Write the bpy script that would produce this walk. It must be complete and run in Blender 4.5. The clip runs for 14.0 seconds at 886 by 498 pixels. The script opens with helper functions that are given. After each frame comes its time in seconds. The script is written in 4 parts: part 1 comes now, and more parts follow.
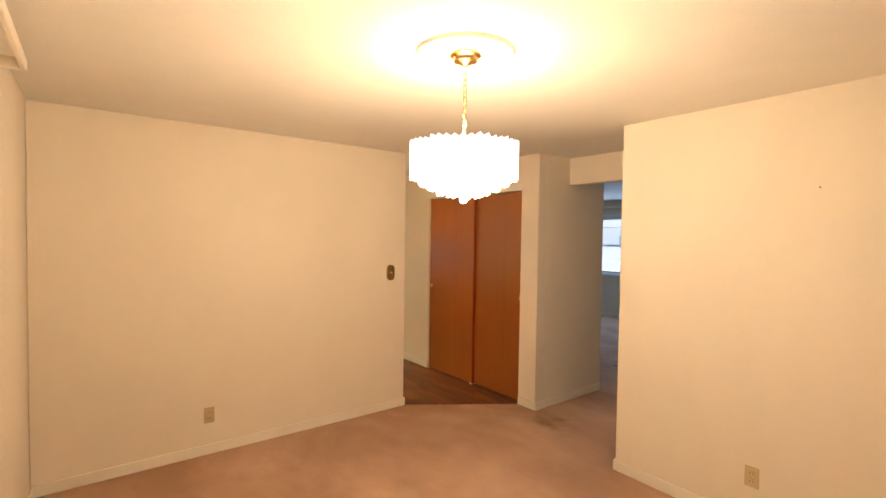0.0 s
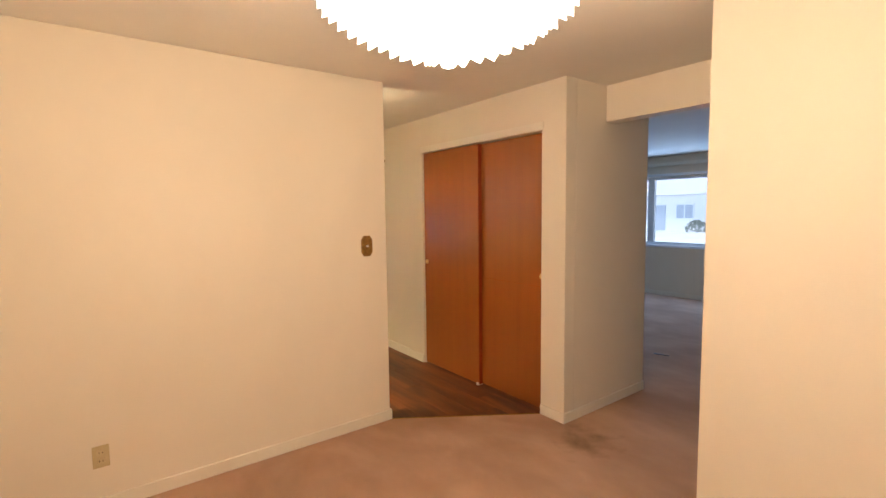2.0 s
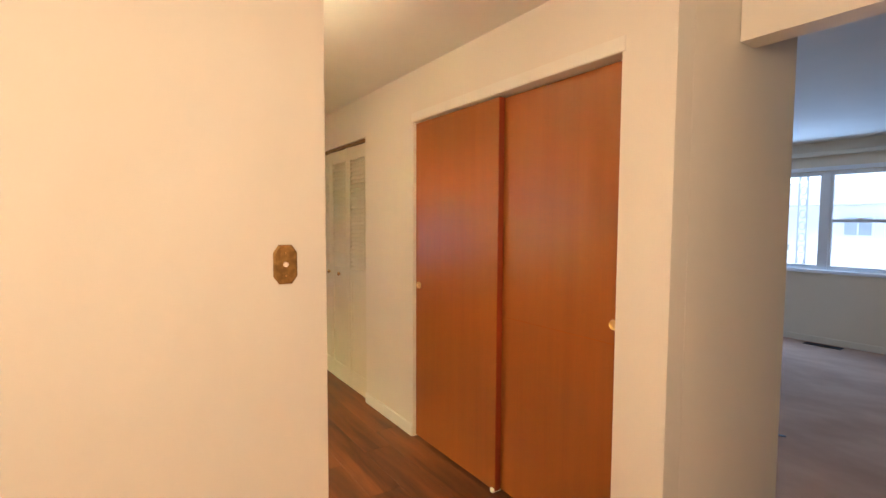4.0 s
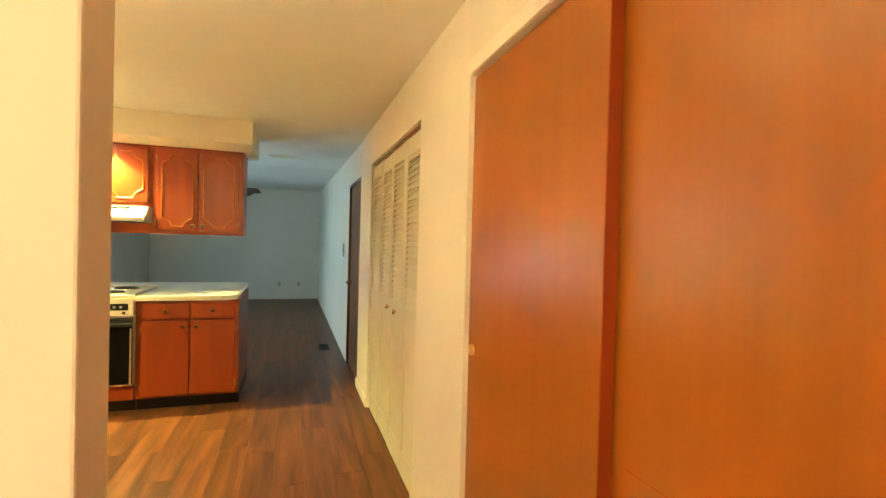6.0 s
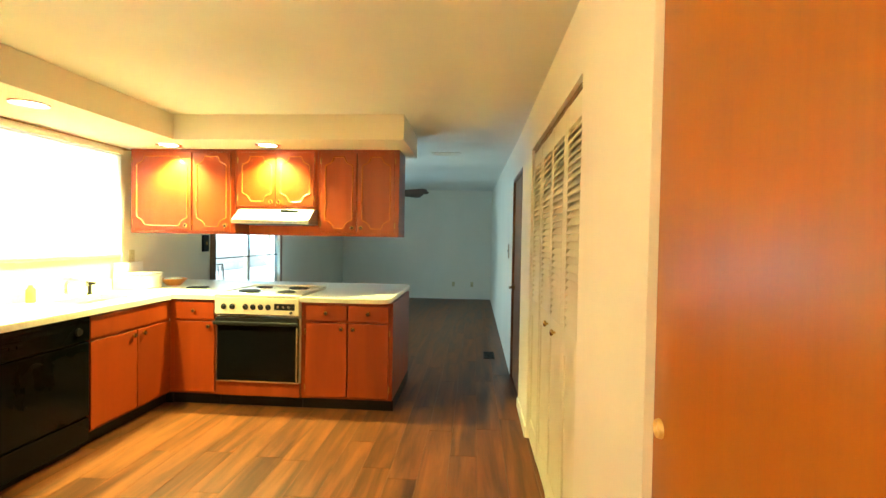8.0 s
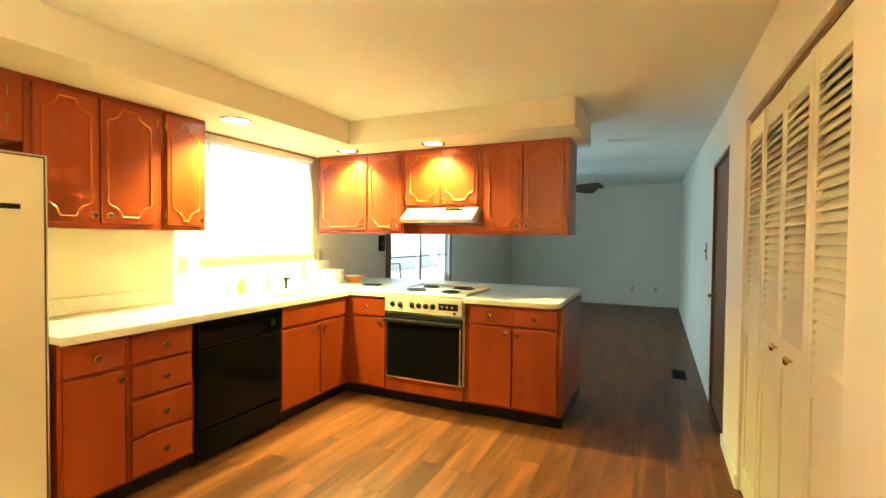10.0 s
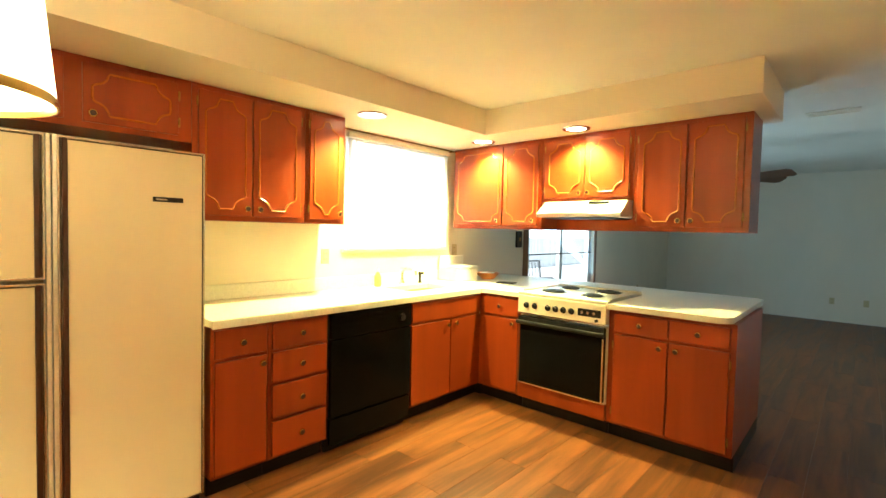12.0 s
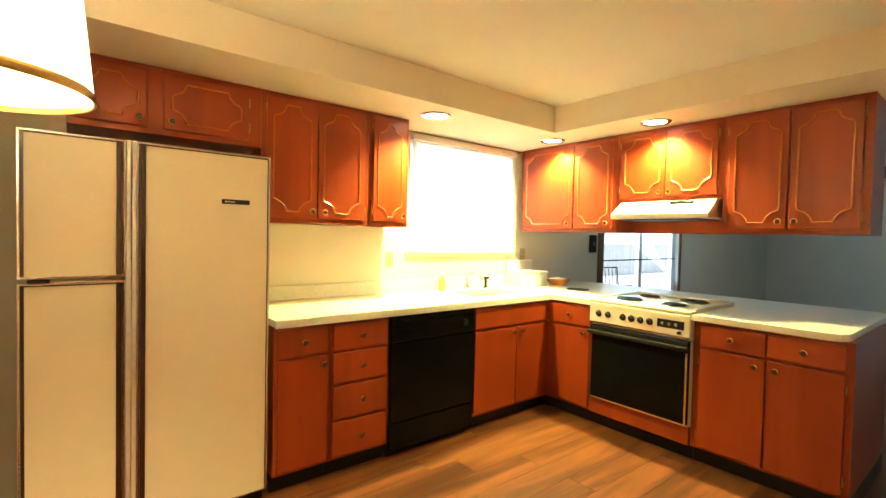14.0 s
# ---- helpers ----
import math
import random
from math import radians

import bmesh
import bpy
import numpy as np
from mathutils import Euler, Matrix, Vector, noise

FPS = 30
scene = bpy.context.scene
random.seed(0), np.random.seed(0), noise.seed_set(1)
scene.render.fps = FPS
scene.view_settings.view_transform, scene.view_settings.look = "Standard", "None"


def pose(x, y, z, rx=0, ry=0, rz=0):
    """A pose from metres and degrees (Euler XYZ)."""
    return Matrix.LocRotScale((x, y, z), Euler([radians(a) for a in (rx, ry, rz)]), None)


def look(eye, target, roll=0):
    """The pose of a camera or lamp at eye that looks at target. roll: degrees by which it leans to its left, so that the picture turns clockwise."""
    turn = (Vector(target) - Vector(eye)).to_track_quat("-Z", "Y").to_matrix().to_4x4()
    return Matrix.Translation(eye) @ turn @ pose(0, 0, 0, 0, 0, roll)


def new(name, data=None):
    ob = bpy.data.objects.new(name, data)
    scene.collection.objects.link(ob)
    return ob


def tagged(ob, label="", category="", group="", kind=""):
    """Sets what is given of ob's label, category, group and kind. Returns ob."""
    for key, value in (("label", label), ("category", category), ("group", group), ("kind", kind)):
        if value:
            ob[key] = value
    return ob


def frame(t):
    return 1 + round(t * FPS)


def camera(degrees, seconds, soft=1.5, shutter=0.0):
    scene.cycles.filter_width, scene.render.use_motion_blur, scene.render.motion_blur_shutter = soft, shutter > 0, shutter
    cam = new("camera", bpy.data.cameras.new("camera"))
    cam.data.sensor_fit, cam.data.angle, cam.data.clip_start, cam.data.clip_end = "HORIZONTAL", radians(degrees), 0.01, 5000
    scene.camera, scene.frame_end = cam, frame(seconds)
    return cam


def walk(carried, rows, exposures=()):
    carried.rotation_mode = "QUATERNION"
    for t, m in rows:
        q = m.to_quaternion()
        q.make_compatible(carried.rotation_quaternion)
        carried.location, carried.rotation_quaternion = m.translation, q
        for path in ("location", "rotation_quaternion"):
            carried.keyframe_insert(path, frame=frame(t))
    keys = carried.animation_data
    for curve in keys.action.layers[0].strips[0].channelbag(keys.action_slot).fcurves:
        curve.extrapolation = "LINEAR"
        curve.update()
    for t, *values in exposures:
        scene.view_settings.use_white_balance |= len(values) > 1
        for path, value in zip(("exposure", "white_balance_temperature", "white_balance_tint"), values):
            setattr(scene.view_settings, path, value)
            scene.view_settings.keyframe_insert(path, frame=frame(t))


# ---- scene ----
cam = camera(87.7, 14.0)
PATH = [
    (0, (-3.344, -2.902, 1.659), (-2.129, -1.314, 1.6), 0.8),
    (0.5, (-3.258, -2.8, 1.615), (-2.046, -1.211, 1.544), 0.5),
    (1, (-3.069, -2.605, 1.581), (-1.861, -1.015, 1.478), 0.0),
    (1.5, (-2.851, -2.343, 1.566), (-1.651, -0.749, 1.421), -0.4),
    (2, (-2.593, -2.054, 1.537), (-1.401, -0.456, 1.374), -0.7),
    (2.5, (-2.337, -1.737, 1.507), (-1.129, -0.151, 1.342), -0.7),
    (3, (-2.084, -1.405, 1.464), (-0.851, 0.163, 1.316), -0.5),
    (3.5, (-1.835, -1.12, 1.473), (-0.643, 0.48, 1.334), -0.2),
    (3.7, (-1.737, -1.019, 1.466), (-0.564, 0.596, 1.334), -0.0),
    (5.8, (-0.726, -0.039, 1.451), (-0.019, 1.832, 1.424), 1.4),
    (6, (-0.657, 0.056, 1.451), (-0.029, 1.955, 1.426), 1.5),
    (6.5, (-0.559, 0.239, 1.448), (-0.121, 2.19, 1.421), 1.9),
    (7, (-0.475, 0.42, 1.464), (-0.232, 2.405, 1.426), 1.9),
    (7.5, (-0.447, 0.536, 1.462), (-0.388, 2.535, 1.422), 1.5),
    (8, (-0.409, 0.64, 1.465), (-0.544, 2.635, 1.42), 1.0),
    (8.5, (-0.395, 0.715, 1.455), (-0.73, 2.686, 1.419), 0.4),
    (11, (-0.51, 1.087, 1.435), (-1.611, 2.755, 1.367), 1.1),
    (11.5, (-0.531, 1.138, 1.434), (-1.753, 2.719, 1.365), 1.2),
    (12, (-0.541, 1.207, 1.437), (-1.885, 2.686, 1.36), 1.3),
    (12.5, (-0.558, 1.258, 1.426), (-1.986, 2.656, 1.348), 1.2),
    (13, (-0.568, 1.305, 1.422), (-2.068, 2.625, 1.347), 1.2),
    (13.5, (-0.574, 1.324, 1.42), (-2.114, 2.599, 1.349), 1.2),
    (14, (-0.57, 1.332, 1.413), (-2.132, 2.58, 1.356), 1.3),
]
walk(cam, [(t, look(eye, target, roll)) for t, eye, target, roll in PATH], [(0, 0.16, 5850, 10), (2.0, 0.28, 5400, 11), (3.7, 0.54, 5200, 11), (6.0, 1.16, 6300, -5), (8.7, 1.36, 6200, -11), (11.0, 1.10, 6250, -4), (12.5, 1.06, 6250, -1), (14, 0.84, 6250, 3)])

# ---- world and light ----
world = bpy.data.worlds.new("world")
scene.world = world
world.use_nodes = True
wn = world.node_tree.nodes
sky = wn.new("ShaderNodeTexSky")
sky.sky_type = "NISHITA"
sky.sun_disc = False
sky.sun_elevation = radians(56)
sky.sun_rotation = radians(206.6)
wn["Background"].inputs["Strength"].default_value = 0.15
world.node_tree.links.new(sky.outputs[0], wn["Background"].inputs["Color"])


def lamp(name, kind, place, watts, colour, size=0.05, target=None, size_y=None, spot=None, blend=0.6):
    data = bpy.data.lights.new(name, kind)
    data.energy, data.color = watts, colour
    if kind == "AREA":
        data.size = size
        if size_y:
            data.shape, data.size_y = "RECTANGLE", size_y
    elif kind == "SUN":
        data.angle = size
    else:
        data.shadow_soft_size = size
    if kind == "SPOT":
        data.spot_size, data.spot_blend = radians(spot), blend
    ob = new(name, data)
    ob.matrix_world = look(place, target) if target else Matrix.Translation(place)
    return ob


lamp("sun", "SUN", (0, 0, 20), 3.6, (1.0, 0.95, 0.88), radians(4), target=(6, 12, 0))
lamp("chandelier_bulb_light", "POINT", (-2.062, -1.366, 2.12), 42, (1.0, 0.70, 0.40), 0.10)
lamp("chandelier_low_light", "POINT", (-2.062, -1.366, 1.70), 58, (1.0, 0.72, 0.43), 0.14)
lamp("pendant_bulb_light", "POINT", (-1.66, 1.176, 1.85), 108, (1.0, 0.73, 0.34), 0.06)
CANS = ((-3.11, 3.27), (-3.07, 4.49), (-2.185, 4.49))
for sx, sy in CANS:
    lamp("recessed_bulb_light", "SPOT", (sx, sy + (0.045 if sy > 4 else -0.02), 2.218), 175, (1.0, 0.87, 0.31), 0.04, target=(sx, sy, 0), spot=130, blend=0.7)
lamp("kitchen_window_light", "AREA", (-3.70, 4.03, 1.735), 11, (0.88, 0.94, 1.0), 1.1, target=(-2.5, 4.02, 1.5), size_y=0.85)
lamp("living_window_light", "AREA", (5.30, 1.7, 1.49), 30, (0.42, 0.64, 1.0), 2.4, target=(4.0, 1.7, 1.3), size_y=1.1)
lamp("slider_window_light", "AREA", (-3.60, 7.17, 1.1), 25, (0.38, 0.70, 1.0), 1.8, target=(-2.5, 7.45, 1.75), size_y=1.9)

# ---- materials ----


def material(name, base, rough=0.6, metal=0.0, second=None, scale=(6, 6, 6), mix=0.5, bump=0.0, bump_scale=300.0,
             detail=5.0, spread=(0.35, 0.65), vary=0.0, coat=0.0, spec=0.5):
    m = bpy.data.materials.new(name)
    m.use_nodes = True
    nt = m.node_tree
    b = nt.nodes["Principled BSDF"]
    b.inputs["Roughness"].default_value, b.inputs["Metallic"].default_value = rough, metal
    b.inputs["Coat Weight"].default_value = coat
    b.inputs["Specular IOR Level"].default_value = spec
    b.inputs["Base Color"].default_value = (*base, 1)
    co = nt.nodes.new("ShaderNodeTexCoord")
    out = None
    if second:
        mp = nt.nodes.new("ShaderNodeMapping")
        mp.inputs["Scale"].default_value = scale
        nt.links.new(co.outputs["Object"], mp.inputs["Vector"])
        info = nt.nodes.new("ShaderNodeObjectInfo")
        add = nt.nodes.new("ShaderNodeVectorMath")
        add.operation = "MULTIPLY_ADD"
        add.inputs[1].default_value = (37, 23, 51)
        nt.links.new(info.outputs["Random"], add.inputs[0])
        nt.links.new(mp.outputs[0], add.inputs[2])
        nz = nt.nodes.new("ShaderNodeTexNoise")
        nz.inputs["Scale"].default_value, nz.inputs["Detail"].default_value = 1.0, detail
        nz.inputs["Distortion"].default_value = 0.6
        nt.links.new(add.outputs[0], nz.inputs["Vector"])
        ramp = nt.nodes.new("ShaderNodeValToRGB")
        ramp.color_ramp.elements[0].position, ramp.color_ramp.elements[1].position = spread
        ramp.color_ramp.elements[0].color, ramp.color_ramp.elements[1].color = (*base, 1), (*second, 1)
        nt.links.new(nz.outputs["Fac"], ramp.inputs[0])
        out = ramp.outputs[0]
        fine = nt.nodes.new("ShaderNodeTexNoise")
        fine.inputs["Scale"].default_value, fine.inputs["Detail"].default_value = 7.0, 4
        nt.links.new(add.outputs[0], fine.inputs["Vector"])
        mr = nt.nodes.new("ShaderNodeMapRange")
        mr.inputs["To Min"].default_value, mr.inputs["To Max"].default_value = 1 - mix * 0.5, 1 + mix * 0.5
        nt.links.new(fine.outputs["Fac"], mr.inputs["Value"])
        hsv = nt.nodes.new("ShaderNodeHueSaturation")
        nt.links.new(out, hsv.inputs["Color"])
        nt.links.new(mr.outputs[0], hsv.inputs["Value"])
        out = hsv.outputs[0]
        if vary:
            mv = nt.nodes.new("ShaderNodeMapRange")
            mv.inputs["To Min"].default_value, mv.inputs["To Max"].default_value = 1 - vary, 1 + vary
            nt.links.new(info.outputs["Random"], mv.inputs["Value"])
            h2 = nt.nodes.new("ShaderNodeHueSaturation")
            nt.links.new(out, h2.inputs["Color"])
            nt.links.new(mv.outputs[0], h2.inputs["Value"])
            out = h2.outputs[0]
        nt.links.new(out, b.inputs["Base Color"])
        rr = nt.nodes.new("ShaderNodeMapRange")
        rr.inputs["To Min"].default_value, rr.inputs["To Max"].default_value = rough * 0.85, min(1, rough * 1.15)
        nt.links.new(nz.outputs["Fac"], rr.inputs["Value"])
        nt.links.new(rr.outputs[0], b.inputs["Roughness"])
    if bump:
        bz = nt.nodes.new("ShaderNodeTexNoise")
        bz.inputs["Scale"].default_value, bz.inputs["Detail"].default_value = bump_scale, 3
        nt.links.new(co.outputs["Object"], bz.inputs["Vector"])
        bp = nt.nodes.new("ShaderNodeBump")
        bp.inputs["Strength"].default_value, bp.inputs["Distance"].default_value = bump, 0.004
        nt.links.new(bz.outputs["Fac"], bp.inputs["Height"])
        nt.links.new(bp.outputs[0], b.inputs["Normal"])
    return m


def glow(name, colour, strength):
    m = bpy.data.materials.new(name)
    m.use_nodes = True
    b = m.node_tree.nodes["Principled BSDF"]
    b.inputs["Base Color"].default_value = (0.9, 0.9, 0.88, 1)
    b.inputs["Emission Color"].default_value, b.inputs["Emission Strength"].default_value = (*colour, 1), strength
    return m


M = {
    "wall": material("wall_paint", (0.74, 0.66, 0.53), 0.75, second=(0.79, 0.71, 0.58), scale=(0.8, 0.8, 0.5), mix=0.04, bump=0.08, bump_scale=120),
    "ceiling": material("ceiling_paint", (0.77, 0.73, 0.64), 0.85, second=(0.82, 0.78, 0.69), scale=(0.7, 0.7, 0.7), mix=0.05, bump=0.2, bump_scale=90),
    "trim": material("trim_paint", (0.78, 0.72, 0.60), 0.45, second=(0.82, 0.76, 0.64), scale=(3, 3, 3), mix=0.05),
    "carpet": material("carpet_pile", (0.43, 0.265, 0.172), 0.97, second=(0.55, 0.355, 0.240), scale=(1.6, 0.9, 1), mix=0.18, bump=0.9, bump_scale=450, spec=0.1),
    "plank": material("vinyl_plank", (0.054, 0.017, 0.006), 0.38, second=(0.205, 0.069, 0.019), scale=(11, 1.0, 5), mix=0.42, bump=0.08, bump_scale=200, spread=(0.33, 0.70), vary=0.07, spec=0.28),
    "subfloor": material("subfloor", (0.06, 0.035, 0.02), 0.8),
    "cherry": material("cherry_cabinet_wood", (0.215, 0.0295, 0.0046), 0.36, second=(0.275, 0.0415, 0.0066), scale=(5, 5, 0.45), mix=0.10, bump=0.04, bump_scale=160, vary=0.06, spec=0.32),
    "veneer": material("door_veneer", (0.275, 0.078, 0.007), 0.30, second=(0.325, 0.097, 0.009), scale=(13, 13, 0.5), mix=0.12, bump=0.03, bump_scale=160, vary=0.05, spec=0.5, spread=(0.2, 0.8), detail=3.0),
    # mouldings are the door wood; their highlights are put in as lighter colour
    "mould": material("cherry_moulding_highlit", (0.37, 0.10, 0.022), 0.26, second=(0.42, 0.125, 0.030), scale=(9, 9, 9), mix=0.1, coat=0.5),
    "laminate": material("counter_laminate", (0.70, 0.67, 0.58), 0.35, second=(0.78, 0.75, 0.66), scale=(60, 60, 60), mix=0.12),
    "cream": material("cream_enamel", (0.72, 0.62, 0.44), 0.38, second=(0.75, 0.65, 0.47), scale=(1, 1, 1), mix=0.03, bump=0.05, bump_scale=350),
    "white": material("white_enamel", (0.80, 0.76, 0.66), 0.3, second=(0.84, 0.80, 0.71), scale=(4, 4, 4), mix=0.04),
    "black": material("black_gloss", (0.003, 0.003, 0.003), 0.08, second=(0.005, 0.005, 0.005), scale=(2, 2, 2), mix=0.1, spec=0.07),
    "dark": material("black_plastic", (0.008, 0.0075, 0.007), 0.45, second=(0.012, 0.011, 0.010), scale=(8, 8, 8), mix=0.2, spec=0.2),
    "range_cream": material("range_enamel", (0.64, 0.57, 0.44), 0.3, second=(0.68, 0.61, 0.48), scale=(4, 4, 4), mix=0.05),
    "steel": material("brushed_steel", (0.74, 0.73, 0.70), 0.34, metal=0.65, second=(0.80, 0.79, 0.76), scale=(4, 40, 40), mix=0.1),
    "chrome": material("chrome", (0.80, 0.78, 0.73), 0.22, metal=1.0),
    "brass": material("brass", (0.72, 0.48, 0.18), 0.24, metal=1.0, second=(0.62, 0.40, 0.14), scale=(20, 20, 20), mix=0.2),
    "pull": material("polished_pull", (0.74, 0.53, 0.22), 0.3, metal=1.0, second=(0.80, 0.60, 0.28), scale=(20, 20, 20), mix=0.1),
    "oldbrass": material("aged_brass", (0.36, 0.20, 0.05), 0.40, metal=0.7, second=(0.22, 0.12, 0.03), scale=(40, 40, 40), mix=0.4),
    "louvre": material("louvre_paint", (0.68, 0.60, 0.42), 0.5, second=(0.72, 0.64, 0.46), scale=(3, 3, 3), mix=0.05),
    "ivory": material("ivory_plastic", (0.52, 0.41, 0.21), 0.4, second=(0.56, 0.45, 0.25), scale=(9, 9, 9), mix=0.05),
    "browndoor": material("dark_door_veneer", (0.15, 0.065, 0.028), 0.35, second=(0.21, 0.095, 0.042), scale=(8, 8, 0.6), mix=0.2),
    "vinyl": material("window_vinyl", (0.80, 0.82, 0.86), 0.4, second=(0.84, 0.85, 0.88), scale=(4, 4, 4), mix=0.03),
    "blind": material("blind_slat", (0.85, 0.84, 0.80), 0.5),
    "walnut": material("fan_blade_wood", (0.06, 0.03, 0.016), 0.45, second=(0.09, 0.045, 0.024), scale=(20, 3, 3), mix=0.2),
    "bowl": material("orange_bowl_glaze", (0.60, 0.20, 0.035), 0.3, second=(0.66, 0.25, 0.05), scale=(20, 20, 20), mix=0.1),
    "soap": material("amber_soap", (0.40, 0.30, 0.10), 0.2, second=(0.45, 0.34, 0.13), scale=(9, 9, 9), mix=0.1),
    "grass": material("snowy_lawn", (0.66, 0.68, 0.68), 0.95, second=(0.78, 0.79, 0.80), scale=(0.5, 0.5, 0.5), mix=0.3, bump=0.4, bump_scale=20),
    "concrete": material("patio_concrete", (0.42, 0.43, 0.44), 0.9, second=(0.50, 0.51, 0.52), scale=(1, 1, 1), mix=0.15),
    "siding": material("white_siding", (0.80, 0.80, 0.79), 0.7, second=(0.84, 0.84, 0.83), scale=(0.6, 0.6, 6), mix=0.08),
    "plate_glass": material("far_window_glass", (0.42, 0.46, 0.52), 0.2, second=(0.48, 0.52, 0.58), scale=(1, 1, 1), mix=0.1),
    "roof": material("snowy_roof", (0.55, 0.56, 0.57), 0.9, second=(0.70, 0.71, 0.72), scale=(3, 3, 8), mix=0.3),
    # boards paled beyond weathering: bright daylight is put into the base colour
    "fence": material("weathered_fence_daylit", (0.60, 0.59, 0.57), 0.85, second=(0.68, 0.67, 0.65), scale=(6, 6, 1), mix=0.2, vary=0.1),
    "fridge_brown": material("wood_look_trim", (0.035, 0.009, 0.004), 0.3, second=(0.042, 0.011, 0.005), scale=(30, 30, 2), mix=0.05),
    "leaf": material("evergreen_leaf", (0.16, 0.18, 0.14), 0.7, second=(0.26, 0.28, 0.24), scale=(6, 6, 6), mix=0.3),
    "shade": glow("lit_lamp_shade", (1.0, 0.85, 0.58), 2.6),
    "crystal": glow("lit_crystal", (1.0, 0.90, 0.72), 1.7),
    "bulb": glow("lit_bulb_lens", (1.0, 0.85, 0.55), 14.0),
}
glass = bpy.data.materials.new("window_glass")
glass.use_nodes = True
gb = glass.node_tree.nodes["Principled BSDF"]
gb.inputs["Transmission Weight"].default_value, gb.inputs["Roughness"].default_value, gb.inputs["IOR"].default_value = 1.0, 0.0, 1.05
M["glass"] = glass
# the lit shade lets its bulb's light through
sm = M["shade"].node_tree
st = sm.nodes.new("ShaderNodeBsdfTranslucent")
st.inputs[0].default_value = (0.95, 0.92, 0.86, 1)
sx_ = sm.nodes.new("ShaderNodeMixShader")
sx_.inputs[0].default_value = 0.58
sm.links.new(sm.nodes["Principled BSDF"].outputs[0], sx_.inputs[1])
sm.links.new(st.outputs[0], sx_.inputs[2])
sm.links.new(sx_.outputs[0], sm.nodes["Material Output"].inputs[0])

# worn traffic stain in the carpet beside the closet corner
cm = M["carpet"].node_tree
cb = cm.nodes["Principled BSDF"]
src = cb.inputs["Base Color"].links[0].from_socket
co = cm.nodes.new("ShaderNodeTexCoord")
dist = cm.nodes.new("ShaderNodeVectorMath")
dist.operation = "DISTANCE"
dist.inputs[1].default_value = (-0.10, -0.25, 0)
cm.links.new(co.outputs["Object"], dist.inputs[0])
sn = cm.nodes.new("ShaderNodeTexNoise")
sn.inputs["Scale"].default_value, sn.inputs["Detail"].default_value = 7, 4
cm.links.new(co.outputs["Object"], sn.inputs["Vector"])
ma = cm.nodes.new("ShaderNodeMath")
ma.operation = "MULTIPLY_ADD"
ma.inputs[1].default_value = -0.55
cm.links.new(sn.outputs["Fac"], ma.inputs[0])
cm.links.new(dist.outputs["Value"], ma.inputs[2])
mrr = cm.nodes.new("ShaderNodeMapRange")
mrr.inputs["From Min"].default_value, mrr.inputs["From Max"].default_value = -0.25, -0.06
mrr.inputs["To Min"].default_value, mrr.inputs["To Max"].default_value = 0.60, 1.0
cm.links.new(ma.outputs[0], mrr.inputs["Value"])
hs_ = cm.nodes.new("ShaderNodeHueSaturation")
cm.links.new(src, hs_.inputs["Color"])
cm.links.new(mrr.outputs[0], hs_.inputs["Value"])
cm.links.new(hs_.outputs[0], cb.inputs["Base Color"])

# pile brushed in broad strokes
nap = cm.nodes.new("ShaderNodeTexNoise")
nap.inputs["Scale"].default_value, nap.inputs["Detail"].default_value, nap.inputs["Distortion"].default_value = 1.3, 4, 0.5
nm = cm.nodes.new("ShaderNodeMapping")
nm.inputs["Scale"].default_value, nm.inputs["Rotation"].default_value = (1.2, 0.8, 1), (0, 0, radians(-38))
cm.links.new(co.outputs["Object"], nm.inputs["Vector"])
cm.links.new(nm.outputs[0], nap.inputs["Vector"])
nr = cm.nodes.new("ShaderNodeMapRange")
nr.inputs["From Min"].default_value, nr.inputs["From Max"].default_value = 0.40, 0.64
nr.inputs["To Min"].default_value, nr.inputs["To Max"].default_value = 0.94, 1.10
cm.links.new(nap.outputs["Fac"], nr.inputs["Value"])
nh = cm.nodes.new("ShaderNodeHueSaturation")
cm.links.new(hs_.outputs[0], nh.inputs["Color"])
cm.links.new(nr.outputs[0], nh.inputs["Value"])
cm.links.new(nh.outputs[0], cb.inputs["Base Color"])

thin = bpy.data.materials.new("backlit_blind")
thin.use_nodes = True
tn = thin.node_tree
tr = tn.nodes.new("ShaderNodeBsdfTranslucent")
tr.inputs[0].default_value = (0.9, 0.88, 0.82, 1)
mx = tn.nodes.new("ShaderNodeMixShader")
mx.inputs[0].default_value = 0.55
tn.links.new(tn.nodes["Principled BSDF"].outputs[0], mx.inputs[1])
tn.nodes["Principled BSDF"].inputs["Base Color"].default_value = (0.85, 0.84, 0.8, 1)
tn.links.new(tr.outputs[0], mx.inputs[2])
tn.links.new(mx.outputs[0], tn.nodes["Material Output"].inputs[0])
M["blind"] = thin

# ---- mesh helpers ----


def box(bm, x0, x1, y0, y1, z0, z1, bevel=0.0, seg=2):
    r = bmesh.ops.create_cube(bm, size=1, matrix=Matrix.Translation(((x0 + x1) / 2, (y0 + y1) / 2, (z0 + z1) / 2)) @
                              Matrix.Diagonal((abs(x1 - x0), abs(y1 - y0), abs(z1 - z0), 1)))
    if bevel:
        es = {e for v in r["verts"] for e in v.link_edges}
        bmesh.ops.bevel(bm, geom=list(es), offset=bevel, segments=seg, affect="EDGES", profile=0.5)
    return bm


